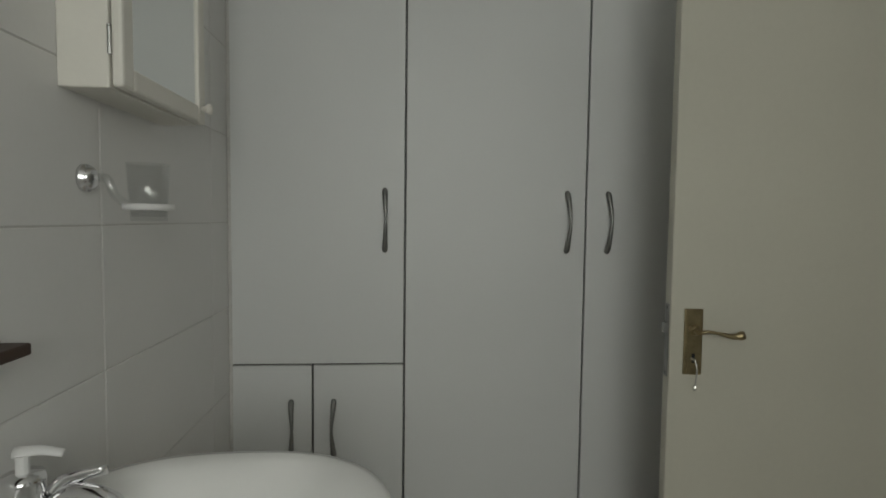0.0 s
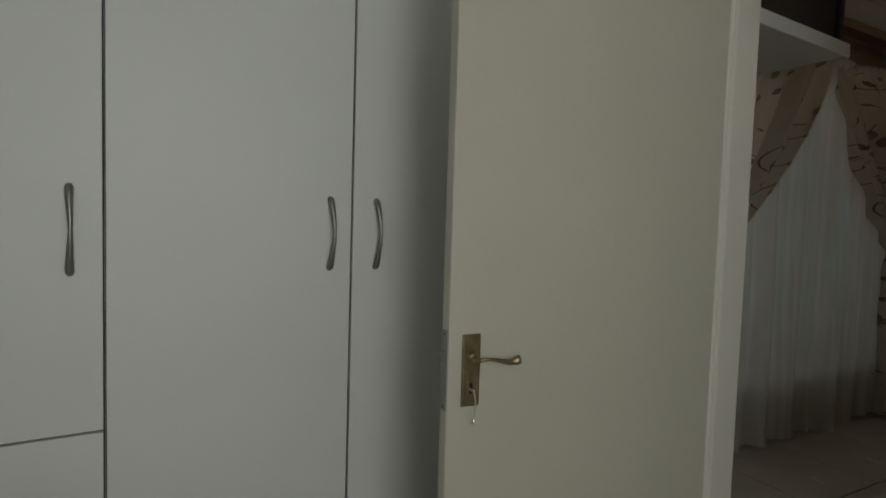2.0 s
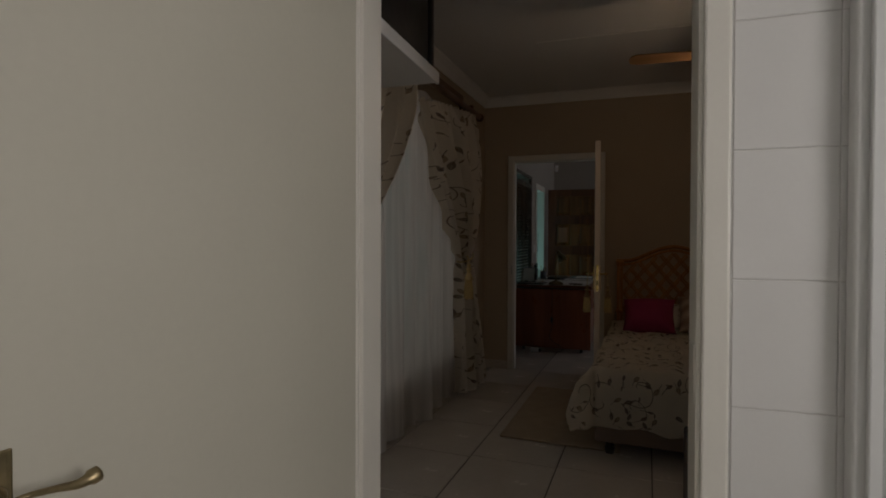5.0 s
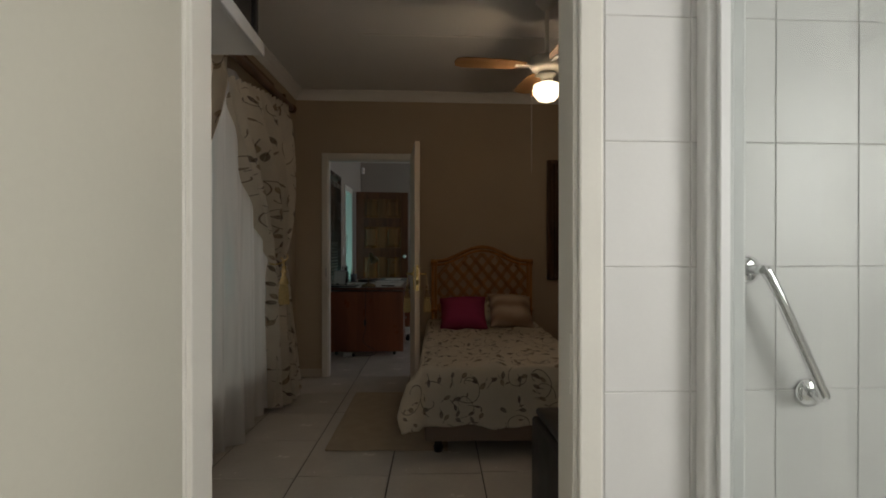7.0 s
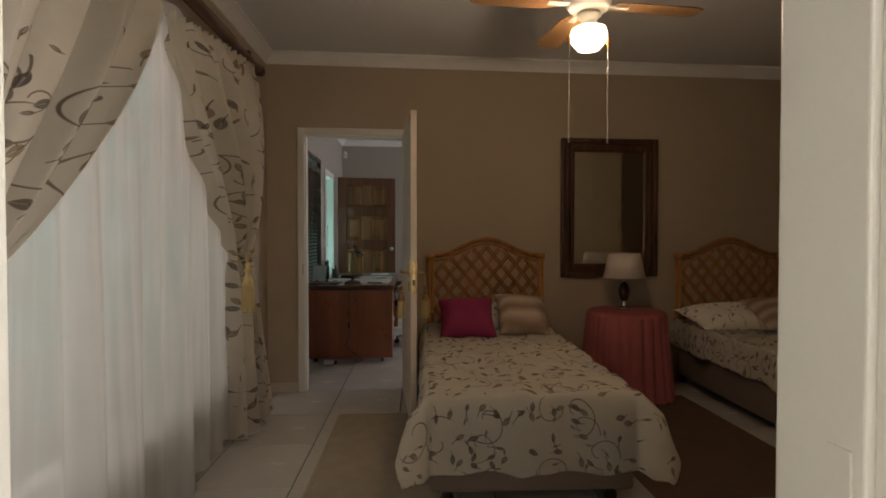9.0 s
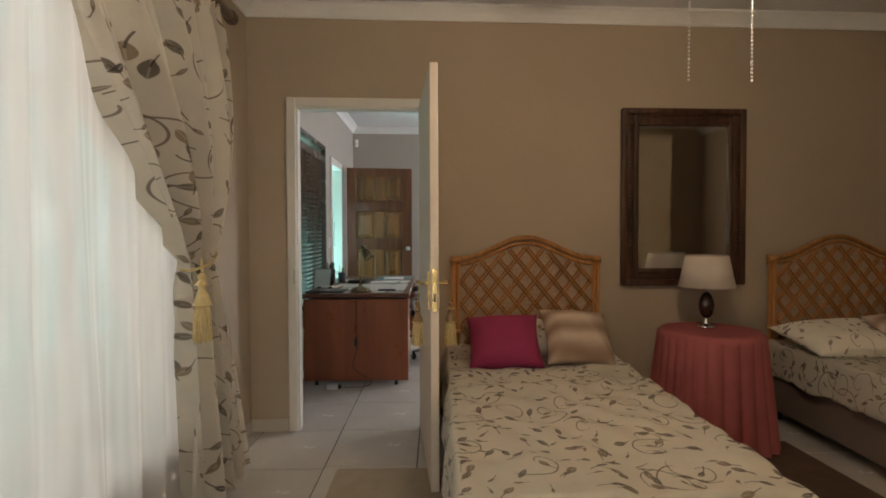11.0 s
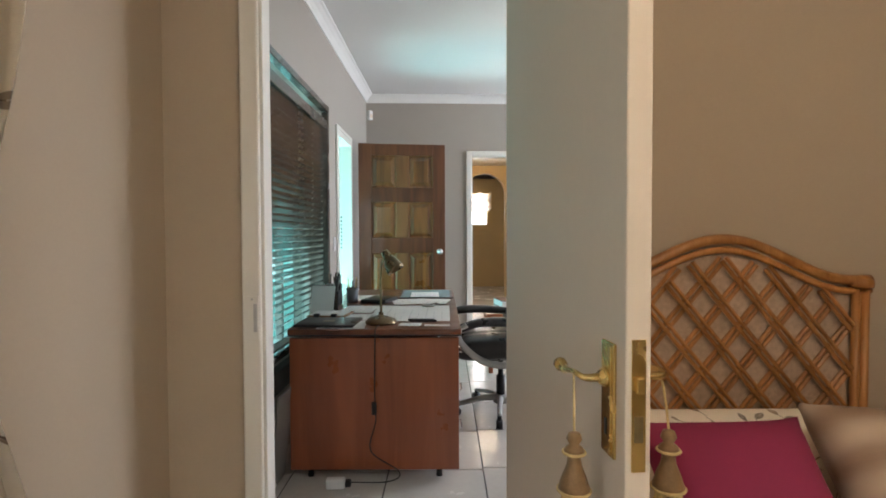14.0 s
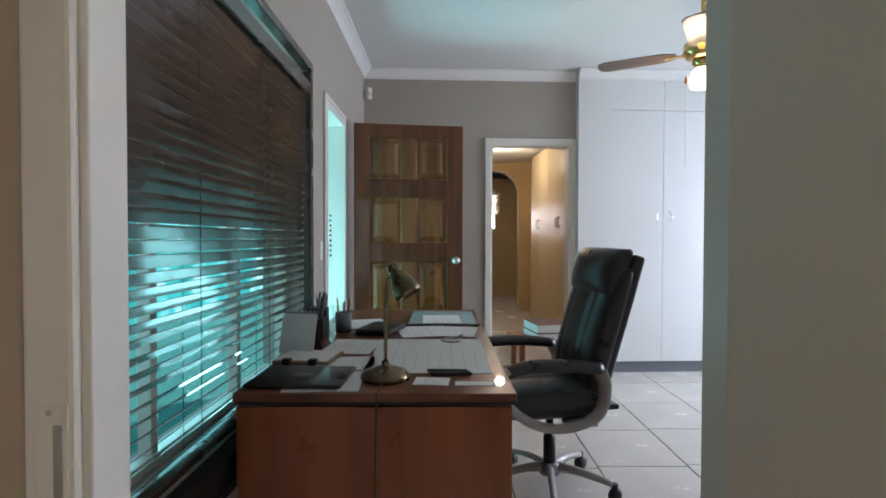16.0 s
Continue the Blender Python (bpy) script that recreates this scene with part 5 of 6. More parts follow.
# ---- office ----
SHEAR = pose(0, 0, 0, 0, 0, TILT_Z)
ob = thing("window_2", Matrix.Translation((0, north(0) + 0.14, 0)) @ SHEAR, "white framed office window behind blinds", "window", kind="structure")
fr = part("window_frame", frame_bars(OW1 - OW0 - 0.08, OWZ1 - OWZ0 - 0.08, 0.04, 0.05), WHITE, ob)
fr.matrix_local = pose((OW0 + OW1) / 2, 0, OWZ0)
for i in (1, 2):
    x = OW0 + (OW1 - OW0) * i / 3
    part("mullion", box(x - 0.018, x + 0.018, -0.02, 0.02, OWZ0 + 0.04, OWZ1 - 0.04, 0.003), WHITE, ob)
gp = part("pane", box(OW0 + 0.04, OW1 - 0.04, -0.003, 0.003, OWZ0 + 0.04, OWZ1 - 0.04), GLASS, ob)
gp.visible_shadow = False
part("window_sill", box(OW0 - 0.03, OW1 + 0.03, -0.19, 0.1, OWZ0 - 0.11, OWZ0 - 0.002, 0.006), BLACKP, ob, "dark tiled window sill")

# wooden venetian blind, slats nearly shut above and opening below
ob = thing("window_casing", Matrix.Translation((0, north(0), 0)) @ SHEAR, "dark wooden casing round the office window", "window casing", kind="structure")
part("casing_board", box(OW0 - 0.05, OW1 + 0.05, -0.018, 0.03, OWZ1 - 0.012, OWZ1 + 0.03, 0.004), SLAT, ob)
for x in (OW0 - 0.05, OW1 + 0.008):
    part("casing_board", box(x, x + 0.042, -0.017, 0.03, OWZ0 - 0.002, OWZ1 - 0.013, 0.004), SLAT, ob)
ob = thing("venetian_blind", Matrix.Translation((0, north(0) + 0.02, 0)) @ SHEAR, "dark wooden venetian blind, partly open, on the office window", "blind")
B0, B1 = OW0 + 0.012, OW1 - 0.012
part("head_rail", box(B0, B1, -0.026, 0.026, 2.0, 2.026, 0.004), SLAT, ob, "dark head rail")
part("valance", box(B0, B1, -0.040, -0.030, 1.965, 2.03, 0.004), SLAT, ob, "dark wooden valance")
part("bottom_rail", box(B0, B1, -0.026, 0.026, 0.575, 0.597, 0.005), SLAT, ob)
NS = 36
slat_mesh = None
for i in range(NS):
    z = 0.62 + (1.975 - 0.62) * i / (NS - 1)
    u = i / (NS - 1)
    tilt = -34 - 26 * u
    if slat_mesh is None:
        o = part("slat", box(B0, B1, -0.025, 0.025, -0.0014, 0.0014, 0.0008, 1), SLAT, ob)
        slat_mesh = o.data
    else:
        o = new("slat", slat_mesh)
        o.parent = ob
    o.matrix_local = pose(0, 0, z + 0.0015 * math.sin(i * 2.3), tilt + 1.5 * math.sin(i * 1.7), 0, 0)
for x in (B0 + 0.16, (B0 + B1) / 2 - 0.3, (B0 + B1) / 2 + 0.3, B1 - 0.16):
    for y in (-0.027, 0.027):
        part("ladder_cord", tube([(x, y, 0.59), (x, y, 2.005)], 0.0013, 5), MATTBLACK, ob)
part("tilt_cord", tube([(B1 - 0.05, -0.045, 1.25), (B1 - 0.05, -0.045, 1.995)], 0.0016, 5), MATTBLACK, ob)

# entrance: white frame, wooden door standing open
ob = thing("door_frame_4", Matrix.Translation((0, north(0), 0)) @ SHEAR, "white painted entrance door frame", "door frame", kind="structure")
for a, b, c, d in ((ED0 - 0.001, ED0 + 0.05, 0, EDZ), (ED1 - 0.05, ED1 + 0.001, 0, EDZ), (ED0 + 0.05, ED1 - 0.05, EDZ - 0.05, EDZ)):
    part("jamb", box(a, b, -0.014, 0.12, c, d, 0.004), WHITE, ob)
for a, b, c, d in ((ED0 - 0.03, ED0, 0, EDZ + 0.03), (ED0, ED1, EDZ, EDZ + 0.03)):
    part("architrave", box(a, b, -0.016, -0.002, c, d, 0.004), WHITE, ob)
part("threshold", box(ED0 + 0.05, ED1 - 0.05, -0.0, 0.24, 0.0, 0.02, 0.004), STEEL, ob)

DW, DH = 0.80, 2.055
ob = thing("door_4", pose(8.862, 1.775, 0, 0, 0, -84), "dark wooden panelled entrance door standing open", "door", kind="structure")
part("stile", box(0, 0.115, 0, 0.044, 0.012, DH, 0.003), MERANTI, ob)
part("stile", box(DW - 0.115, DW, 0, 0.044, 0.012, DH, 0.003), MERANTI, ob)
levels = [(0.16, 0.53), (0.68, 1.05), (1.19, 1.52), (1.655, 1.95)]
for a, b in ((0.012, 0.16), (0.53, 0.68), (1.05, 1.19), (1.52, 1.655), (1.95, DH)):
    part("rail", box(0.115, DW - 0.115, 0.001, 0.043, a, b, 0.003), MERANTI, ob)
for a, b in levels:
    part("muntin", box(DW / 2 - 0.055, DW / 2 + 0.055, 0.003, 0.041, a, b, 0.003), MUNTIN, ob, "amber centre rail")
    for x0, x1 in ((0.115, DW / 2 - 0.055), (DW / 2 + 0.055, DW - 0.115)):
        bm = bmesh.new()
        def ring(inset, y):
            return [bm.verts.new((x, y, z)) for x, z in ((x0 + inset, a + inset), (x1 - inset, a + inset), (x1 - inset, b - inset), (x0 + inset, b - inset))]
        for sgn, base in ((1, 0.0), (-1, 0.044)):
            rs = [ring(i, base + sgn * d) for i, d in ((0.0, 0.014), (0.012, 0.020), (0.018, 0.019), (0.050, 0.004))]
            for p, q in zip(rs, rs[1:]):
                for k in range(4):
                    bm.faces.new((p[k], p[(k + 1) % 4], q[(k + 1) % 4], q[k]))
            bm.faces.new(rs[-1])
        bmesh.ops.recalc_face_normals(bm, faces=bm.faces)
        part("panel", bm, PANELW, ob, "amber raised panel")
part("knob", lathe([(0.026, 0), (0.026, 0.004), (0.010, 0.012), (0.010, 0.03), (0.026, 0.042), (0.026, 0.056), (0.0, 0.066)], 20, pose(DW - 0.055, 0.0, 1.06, 90, 0, 0)), STEEL, ob, "round steel knob", True)
part("knob", lathe([(0.026, 0), (0.010, 0.012), (0.010, 0.03), (0.026, 0.042), (0.0, 0.066)], 20, pose(DW - 0.055, 0.044, 1.06, -90, 0, 0)), STEEL, ob, "round steel knob", True)
bm = bmesh.new()
for i in range(9):
    bmesh.ops.create_icosphere(bm, subdivisions=1, radius=0.008, matrix=Matrix.Translation((8.235, north(8.235) - 0.03, 1.12 + 0.03 * i)))
ob = thing("door_chain", Matrix(), "small dark chain hung at the entrance frame", "chain")
part("link_row", bm, BLACKP, ob)

# light switch and alarm sensor
ob = thing("light_switch", pose(8.10, north(8.10), 1.15), "white light switch on the grey wall", "switch")
part("plate", box(-0.035, 0.035, -0.009, 0.0, -0.055, 0.055, 0.003), WHITEPL, ob)
part("rocker", box(-0.01, 0.01, -0.014, -0.009, -0.018, 0.018, 0.002), WHITEPL, ob)
ob = thing("alarm_sensor", pose(9.76, north(9.76) - 0.03, 2.455, 0, 0, -35), "white alarm sensor high in the corner", "sensor")
part("body", box(-0.028, 0.028, -0.04, 0.0, 0, 0.10, 0.01, 3), WHITEPL, ob, "", True)
part("lens", box(-0.02, 0.02, -0.045, -0.038, 0.02, 0.06, 0.004), CREAMSHADE, ob)
ob = thing("air_vent", pose(6.15, north(6.15), 2.50), "small grey louvred vent high on the wall", "vent")
part("frame", box(-0.11, 0.11, -0.012, 0.0, -0.05, 0.05, 0.003), GREYWALL, ob)
for i in range(5):
    part("slat", box(-0.095, 0.095, -0.016, -0.012, -0.04 + i * 0.018, -0.03 + i * 0.018, 0.001), PLINTH, ob)

# desk
DX0, DX1, DYN, DYS, DZ = 6.62, 8.50, 1.875, 1.025, 0.75
ob = thing("desk", pose(DX0, DYS, 0, 0, 0, TILT_Z * 0.8), "large cherry veneer office desk with closed end panels", "desk")
DL, DWD = DX1 - DX0, DYN - DYS
part("desktop", box(-0.012, DL, -0.012, DWD + 0.005, DZ - 0.028, DZ, 0.004), CHERRYTOP, ob, "polished cherry desktop")
part("edge_strip", box(-0.013, DL, -0.013, DWD + 0.006, DZ - 0.034, DZ - 0.0285, 0.001), BLACKP, ob, "dark edge band")
part("end_panel", box(0.004, 0.034, 0.0, DWD, 0.035, DZ - 0.045, 0.003), CHERRY, ob, "cherry veneer end panel")
part("end_panel", box(DL - 0.05, DL - 0.02, 0.0, DWD, 0.035, DZ - 0.045, 0.003), CHERRY, ob, "cherry veneer end panel")
part("back_panel", box(0.034, DL - 0.05, DWD - 0.06, DWD - 0.04, 0.2, DZ - 0.045, 0.003), CHERRY, ob)
part("drawer_pedestal", box(0.036, 0.46, 0.02, DWD - 0.07, 0.06, DZ - 0.045, 0.003), CHERRY, ob)
for k in range(3):
    dd = part("drawer", box(0.042, 0.455, 0.004, 0.0195, 0.08 + k * 0.205, 0.275 + k * 0.205, 0.002), CHERRY, ob)
    part("handle", tube([(0.19, 0.004, 0.18 + k * 0.205), (0.19, -0.02, 0.18 + k * 0.205), (0.31, -0.02, 0.18 + k * 0.205), (0.31, 0.004, 0.18 + k * 0.205)], 0.004, 6), CHROME, dd)
for y in (0.10, DWD - 0.10):
    part("spacer", lathe([(0.007, 0), (0.007, 0.022)], 12, pose(0.02, y, DZ - 0.0465 - 0.004)), CHROME, ob, "chrome spacer")
    part("spacer", lathe([(0.007, 0), (0.007, 0.022)], 12, pose(DL - 0.035, y, DZ - 0.0505)), CHROME, ob)
    for x in (0.02, DL - 0.035):
        part("foot", lathe([(0.016, 0), (0.014, 0.037)], 12, pose(x, y, 0)), BLACKP, ob)

ob = thing("leaning_board", pose(6.60, 1.925, 0.003, 6, 0, TILT_Z), "thin grey board leaning on the wall beside the desk", "board")
part("panel", box(-0.13, 0.10, -0.008, 0.0, 0.0, 0.46, 0.002), GREYMETAL, ob)

# what lies on the desk
DT = DZ + 0.0006


def on_desk(x, y, rz=0):
    return pose(x, y, DT, 0, 0, rz)


def paper(name, x, y, w, d, rz, label, material=PAPER, h=0.0015, lines=0, lift=0.0):
    o = thing(name, pose(x, y, DT + lift, 0, 0, rz), label, "paper", "papers on the desk")
    part("sheet", box(-w / 2, w / 2, -d / 2, d / 2, 0, h), material, o)
    if lines:
        bm = bmesh.new()
        rnd = random.Random(int(x * 100))
        for k in range(lines):
            yy = -d / 2 + d * (k + 1) / (lines + 1)
            x0 = -w * 0.42
            box(x0, x0 + w * (0.35 + 0.5 * rnd.random()), yy - 0.0011, yy + 0.0011, h, h + 0.0004, bm=bm)
        tagged(part("print", bm, INK, o, "grey printed lines"), kind="stuff")
    return o


paper("drawing_sheet", 7.17, 1.27, 0.62, 0.46, TILT_Z, "large white drawing sheet spread on the desk", lines=9)
paper("letter", 7.33, 1.60, 0.30, 0.21, TILT_Z - 4, "white letter on the desk", lines=6, lift=0.001)
paper("letter", 7.02, 1.60, 0.21, 0.24, TILT_Z + 5, "white letter under the lamp", lines=5)
paper("letter", 7.68, 1.28, 0.30, 0.26, TILT_Z + 12, "white letter on the drawing", lines=6, lift=0.002)
paper("letter", 7.66, 1.12, 0.28, 0.20, TILT_Z - 8, "white letter on the drawing", lines=5, lift=0.004)
paper("card", 6.755, 1.27, 0.09, 0.115, -8, "small white card at the desk edge", lines=2)
paper("strip_label", 6.72, 1.13, 0.045, 0.13, TILT_Z - 1, "narrow white strip at the desk edge", lines=1)
paper("letter", 6.77, 1.62, 0.24, 0.24, TILT_Z + 3, "white sheet under the black folder")
paper("letter", 7.95, 1.60, 0.30, 0.22, TILT_Z + 18, "white sheets beside the pen pots", lines=4)
o = thing("desk_pad", on_desk(8.12, 1.17, TILT_Z), "pale blue blotter with papers at the far end of the desk", "desk pad")
part("pad", box(-0.26, 0.26, -0.20, 0.20, 0, 0.006, 0.002), DARKBROWN, o)
part("glass_sheet", box(-0.24, 0.24, -0.185, 0.185, 0.0062, 0.010, 0.002), PAPERBLUE, o)
paper("brochure", 8.02, 1.18, 0.30, 0.21, TILT_Z + 2, "white brochure on the blotter", lines=5, lift=0.0115)
o = thing("folder", on_desk(6.80, 1.70, TILT_Z - 2), "black leather folder lying closed on the desk", "folder")
part("cover", box(-0.125, 0.125, -0.155, 0.155, 0.0025, 0.016, 0.005, 2), LEATHER, o, "", True)
part("emblem", box(-0.02, 0.02, -0.03, 0.03, 0.0161, 0.0168), AGEBRASS, o, "faint gold mark")
o = thing("clipboard", on_desk(7.10, 1.74, TILT_Z - 6), "grey folder with papers and two black clips", "clipboard")
part("board", box(-0.10, 0.10, -0.11, 0.11, 0.0, 0.012, 0.004), CARD, o)
part("sheet", box(-0.09, 0.09, -0.10, 0.10, 0.0125, 0.016), PAPER, o)
for y in (-0.05, 0.05):
    part("clip", box(-0.112, -0.085, y - 0.016, y + 0.016, -0.0, 0.024, 0.004), BLACKP, o, "black binder clip")
o = thing("pen_tray", on_desk(6.83, 1.20, 0), "loose black pens on the desk", "pens")
for k, (dy, a) in enumerate(((0.0, 4), (0.016, -3), (0.032, 9))):
    part("pen", tube([(dy * 1.2, -0.07 + dy * 0.4, 0.006), (dy * 1.2 + 0.07 * math.sin(radians(a)), 0.07 + dy * 0.4, 0.006)], 0.0055, 10), BLACKP, o, "black pen")
o = thing("magnifier", pose(7.42, 1.165, DT + 0.0095, 0, 0, -28), "round magnifying glass lying on the drawing", "magnifying glass")
part("rim", tube([(0.04 * math.cos(a), 0.04 * math.sin(a), 0) for a in (2 * math.pi * k / 32 for k in range(33))], 0.005, 8), STEEL, o, "", True)
part("lens", lathe([(0.0, -0.002), (0.037, -0.001), (0.037, 0.001), (0.0, 0.003)], 24), GLASS, o, "", True)
part("handle", tube([(0.043, 0, 0), (0.13, 0, 0)], 0.0065, 10), GREYMETAL, o)

# desk lamp
o = thing("desk_lamp", on_desk(6.80, 1.425, TILT_Z), "antique brass desk lamp with bent stem and bell shade", "lamp")
part("base", lathe([(0.0, 0), (0.082, 0), (0.083, 0.012), (0.072, 0.026), (0.04, 0.038), (0.014, 0.045), (0.012, 0.06)], 32), LAMPBRASS, o, "round stepped brass base", True)
part("stem", tube(spline([(0, 0, 0.05), (0, 0.0, 0.20), (0.0, -0.002, 0.29), (0.004, -0.012, 0.335), (0.01, -0.028, 0.35)], 24), 0.0065, 10), LAMPBRASS, o, "slender brass stem", True)
sh = part("shade", lathe([(0.012, 0.0), (0.024, 0.004), (0.028, 0.022), (0.027, 0.045), (0.036, 0.062), (0.048, 0.09), (0.058, 0.13), (0.0605, 0.15), (0.057, 0.15), (0.046, 0.092), (0.03, 0.062), (0.02, 0.045)], 30), LAMPBRASS, o, "brass bell shade", True)
sh.matrix_local = pose(0.01, -0.016, 0.385, 148, 12, 0) @ Matrix.Diagonal((0.8, 0.8, 0.82, 1))
part("lamp_switch", lathe([(0.006, 0), (0.006, 0.012), (0.0, 0.014)], 10, pose(0.05, 0, 0.034)), BLACKP, o)
cb = spline([(-0.08, 0.0, 0.005), (-0.18, 0.004, 0.006), (-0.203, 0.006, -0.03), (-0.202, 0.01, -0.30), (-0.204, 0.005, -0.45), (-0.206, 0.03, -0.60), (-0.212, -0.11, -0.70), (-0.225, -0.06, -0.744), (-0.23, 0.14, -0.745), (-0.225, 0.19, -0.74)], 90)
part("flex", tube(cb, 0.003, 6), BLACKP, o, "black flex hanging over the desk end")
part("inline_switch", box(-0.214, -0.199, 0.0, 0.024, -0.42, -0.355, 0.006), BLACKP, o, "black inline switch")
o = thing("plug_adapter", pose(6.535, 1.63, 0.0), "white plug adapter on the floor tiles", "adapter")
part("body", box(-0.025, 0.025, -0.045, 0.045, 0.0, 0.045, 0.008, 3), WHITEPL, o, "", True)
part("plug", box(-0.018, 0.018, -0.075, -0.046, 0.006, 0.036, 0.006), BLACKP, o, "black plug")

# calendar, pots and boxes against the window
o = thing("desk_calendar", on_desk(7.22, 1.80, TILT_Z - 12), "white tent calendar standing on the desk", "calendar")
part("front_leaf", moved(box(-0.002, 0.002, -0.075, 0.075, 0, 0.17), pose(-0.04, 0, 0.002, 0, 14, 0)), PAPER, o)
part("back_leaf", moved(box(-0.002, 0.002, -0.075, 0.075, 0, 0.17), pose(0.04, 0, 0.002, 0, -14, 0)), DARKBROWN, o)
for k in range(7):
    part("wire_ring", tube([(0.008 * math.cos(a), -0.065 + 0.02 * k, 0.166 + 0.008 * math.sin(a)) for a in (2 * math.pi * j / 10 for j in range(11))], 0.0012, 5), STEEL, o)
o = thing("letter_rack", on_desk(7.55, 1.80, TILT_Z), "dark desk organiser with pens and scissors", "desk organiser")
part("box", box(-0.07, 0.07, -0.05, 0.05, 0, 0.10, 0.006), BLACKP, o)
part("tier", box(0.0, 0.07, -0.05, 0.05, 0.10, 0.14, 0.006), BLACKP, o)
rnd = random.Random(7)
for k in range(7):
    a, b = rnd.uniform(-0.05, 0.05), rnd.uniform(-0.035, 0.035)
    part("pen", tube([(a, b, 0.09), (a + rnd.uniform(-0.03, 0.03), b + rnd.uniform(-0.02, 0.02), 0.19 + rnd.random() * 0.05)], 0.0045, 7), (BLACKP, NICKEL, DARKBROWN)[k % 3], o, "pen")
o = thing("pen_pot", on_desk(7.70, 1.69, 0), "wire mesh pen pot filled with pens", "pen pot")
part("cup", lathe([(0.0, 0), (0.038, 0), (0.042, 0.10), (0.04, 0.10), (0.036, 0.004), (0.0, 0.004)], 20), PLINTH, o, "", True)
for k in range(6):
    a = k * 1.1
    part("pen", tube([(0.02 * math.cos(a), 0.02 * math.sin(a), 0.006), (0.036 * math.cos(a), 0.036 * math.sin(a), 0.15 + 0.012 * (k % 3))], 0.004, 7), (BLACKP, AGEBRASS, TASSEL)[k % 3], o, "pen")
o = thing("glass_bowl", on_desk(7.98, 1.74, 0), "clear plastic tub at the far end of the desk", "tub")
part("tub", lathe([(0.0, 0), (0.05, 0), (0.065, 0.10), (0.068, 0.10), (0.068, 0.104), (0.062, 0.104), (0.047, 0.004), (0.0, 0.004)], 24), GLASS, o, "", True)
o = thing("black_case", on_desk(7.70, 1.50, TILT_Z - 14), "flat black case on the desk", "case")
part("body", box(-0.13, 0.13, -0.09, 0.09, 0.0015, 0.03, 0.008, 2), BLACKP, o, "", True)

# ---- swivel chair ----
ch = thing("office_chair", pose(7.56, 0.67, 0, 0, 0, 6), "black leather high-back office chair with grey arms", "chair")
part("gas_lift", lathe([(0.03, 0.10), (0.03, 0.26), (0.018, 0.262), (0.018, 0.40)], 18), BLACKP, ch, "black gas column", True)
part("hub", lathe([(0.05, 0.075), (0.055, 0.09), (0.045, 0.13), (0.0, 0.135)], 20), GREYMETAL, ch, "", True)
for k in range(5):
    a = radians(72 * k + 20)
    c, s = math.cos(a), math.sin(a)
    part("base_arm", tube(spline([(0.03 * c, 0.03 * s, 0.11), (0.14 * c, 0.14 * s, 0.108), (0.30 * c, 0.30 * s, 0.078)], 10), lambda u: 0.026 - 0.009 * u, 10, 0.7), GREYMETAL, ch, "silver grey base arm", True)
    cs = part("caster", tube([(0.31 * c - 0.02 * s, 0.31 * s + 0.02 * c, 0.03), (0.31 * c + 0.02 * s, 0.31 * s - 0.02 * c, 0.03)], 0.03, 16), BLACKP, ch, "black twin caster", True)
    part("caster_hood", tube([(0.31 * c, 0.31 * s, 0.045), (0.31 * c, 0.31 * s, 0.082)], 0.014, 10), BLACKP, cs)
part("seat_plate", box(-0.14, 0.14, -0.16, 0.16, 0.39, 0.42, 0.008), BLACKP, ch)


def pad(w, d, h, crown=0.03, seams=0):
    def f(u, v):
        a, b = (u - 0.5) * 2, (v - 0.5) * 2
        e = (max(0, 1 - abs(a) ** 5) * max(0, 1 - abs(b) ** 5)) ** 0.4
        groove = 0.010 * sum(math.exp(-((a - q) / 0.05) ** 2) for q in ((-0.42, 0.42) if seams else ()))
        return Vector((a * w / 2, b * d / 2, h * 0.5 * e + crown * (1 - a * a) * (1 - b * b) - groove * e))
    bm = sheet(f, 30, 30)
    merge(bm, sheet(lambda u, v: Vector((f(u, v).x, f(u, v).y, -h * 0.5 * (max(0, 1 - abs(u * 2 - 1) ** 5) * max(0, 1 - abs(v * 2 - 1) ** 5)) ** 0.4)), 30, 30))
    bmesh.ops.remove_doubles(bm, verts=bm.verts, dist=0.0006)
    bmesh.ops.recalc_face_normals(bm, faces=bm.faces)
    return bm


part("seat", moved(pad(0.54, 0.54, 0.16, 0.02, 1), pose(0, 0.085, 0.485)), LEATHER, ch, "padded black leather seat", True)
bk = part("backrest", moved(pad(0.50, 0.60, 0.11, 0.03, 1), pose(0, -0.205, 0.80, 73.5, 0, 180)), LEATHER, ch, "tall padded black leather backrest", True)
part("head_pad", moved(pad(0.46, 0.24, 0.13, 0.035), pose(0, -0.262, 1.06, 73.5, 0, 180)), LEATHER, bk, "padded black leather headrest", True)
part("back_shell", moved(box(-0.235, 0.235, -0.37, 0.36, -0.03, 0.03, 0.014, 2), pose(0, -0.24, 0.80, 73.5, 0, 180)), LEATHER, ch, "dark back shell", True)
part("back_bar", box(-0.05, 0.05, -0.34, -0.1, 0.385, 0.41, 0.008), BLACKP, ch)
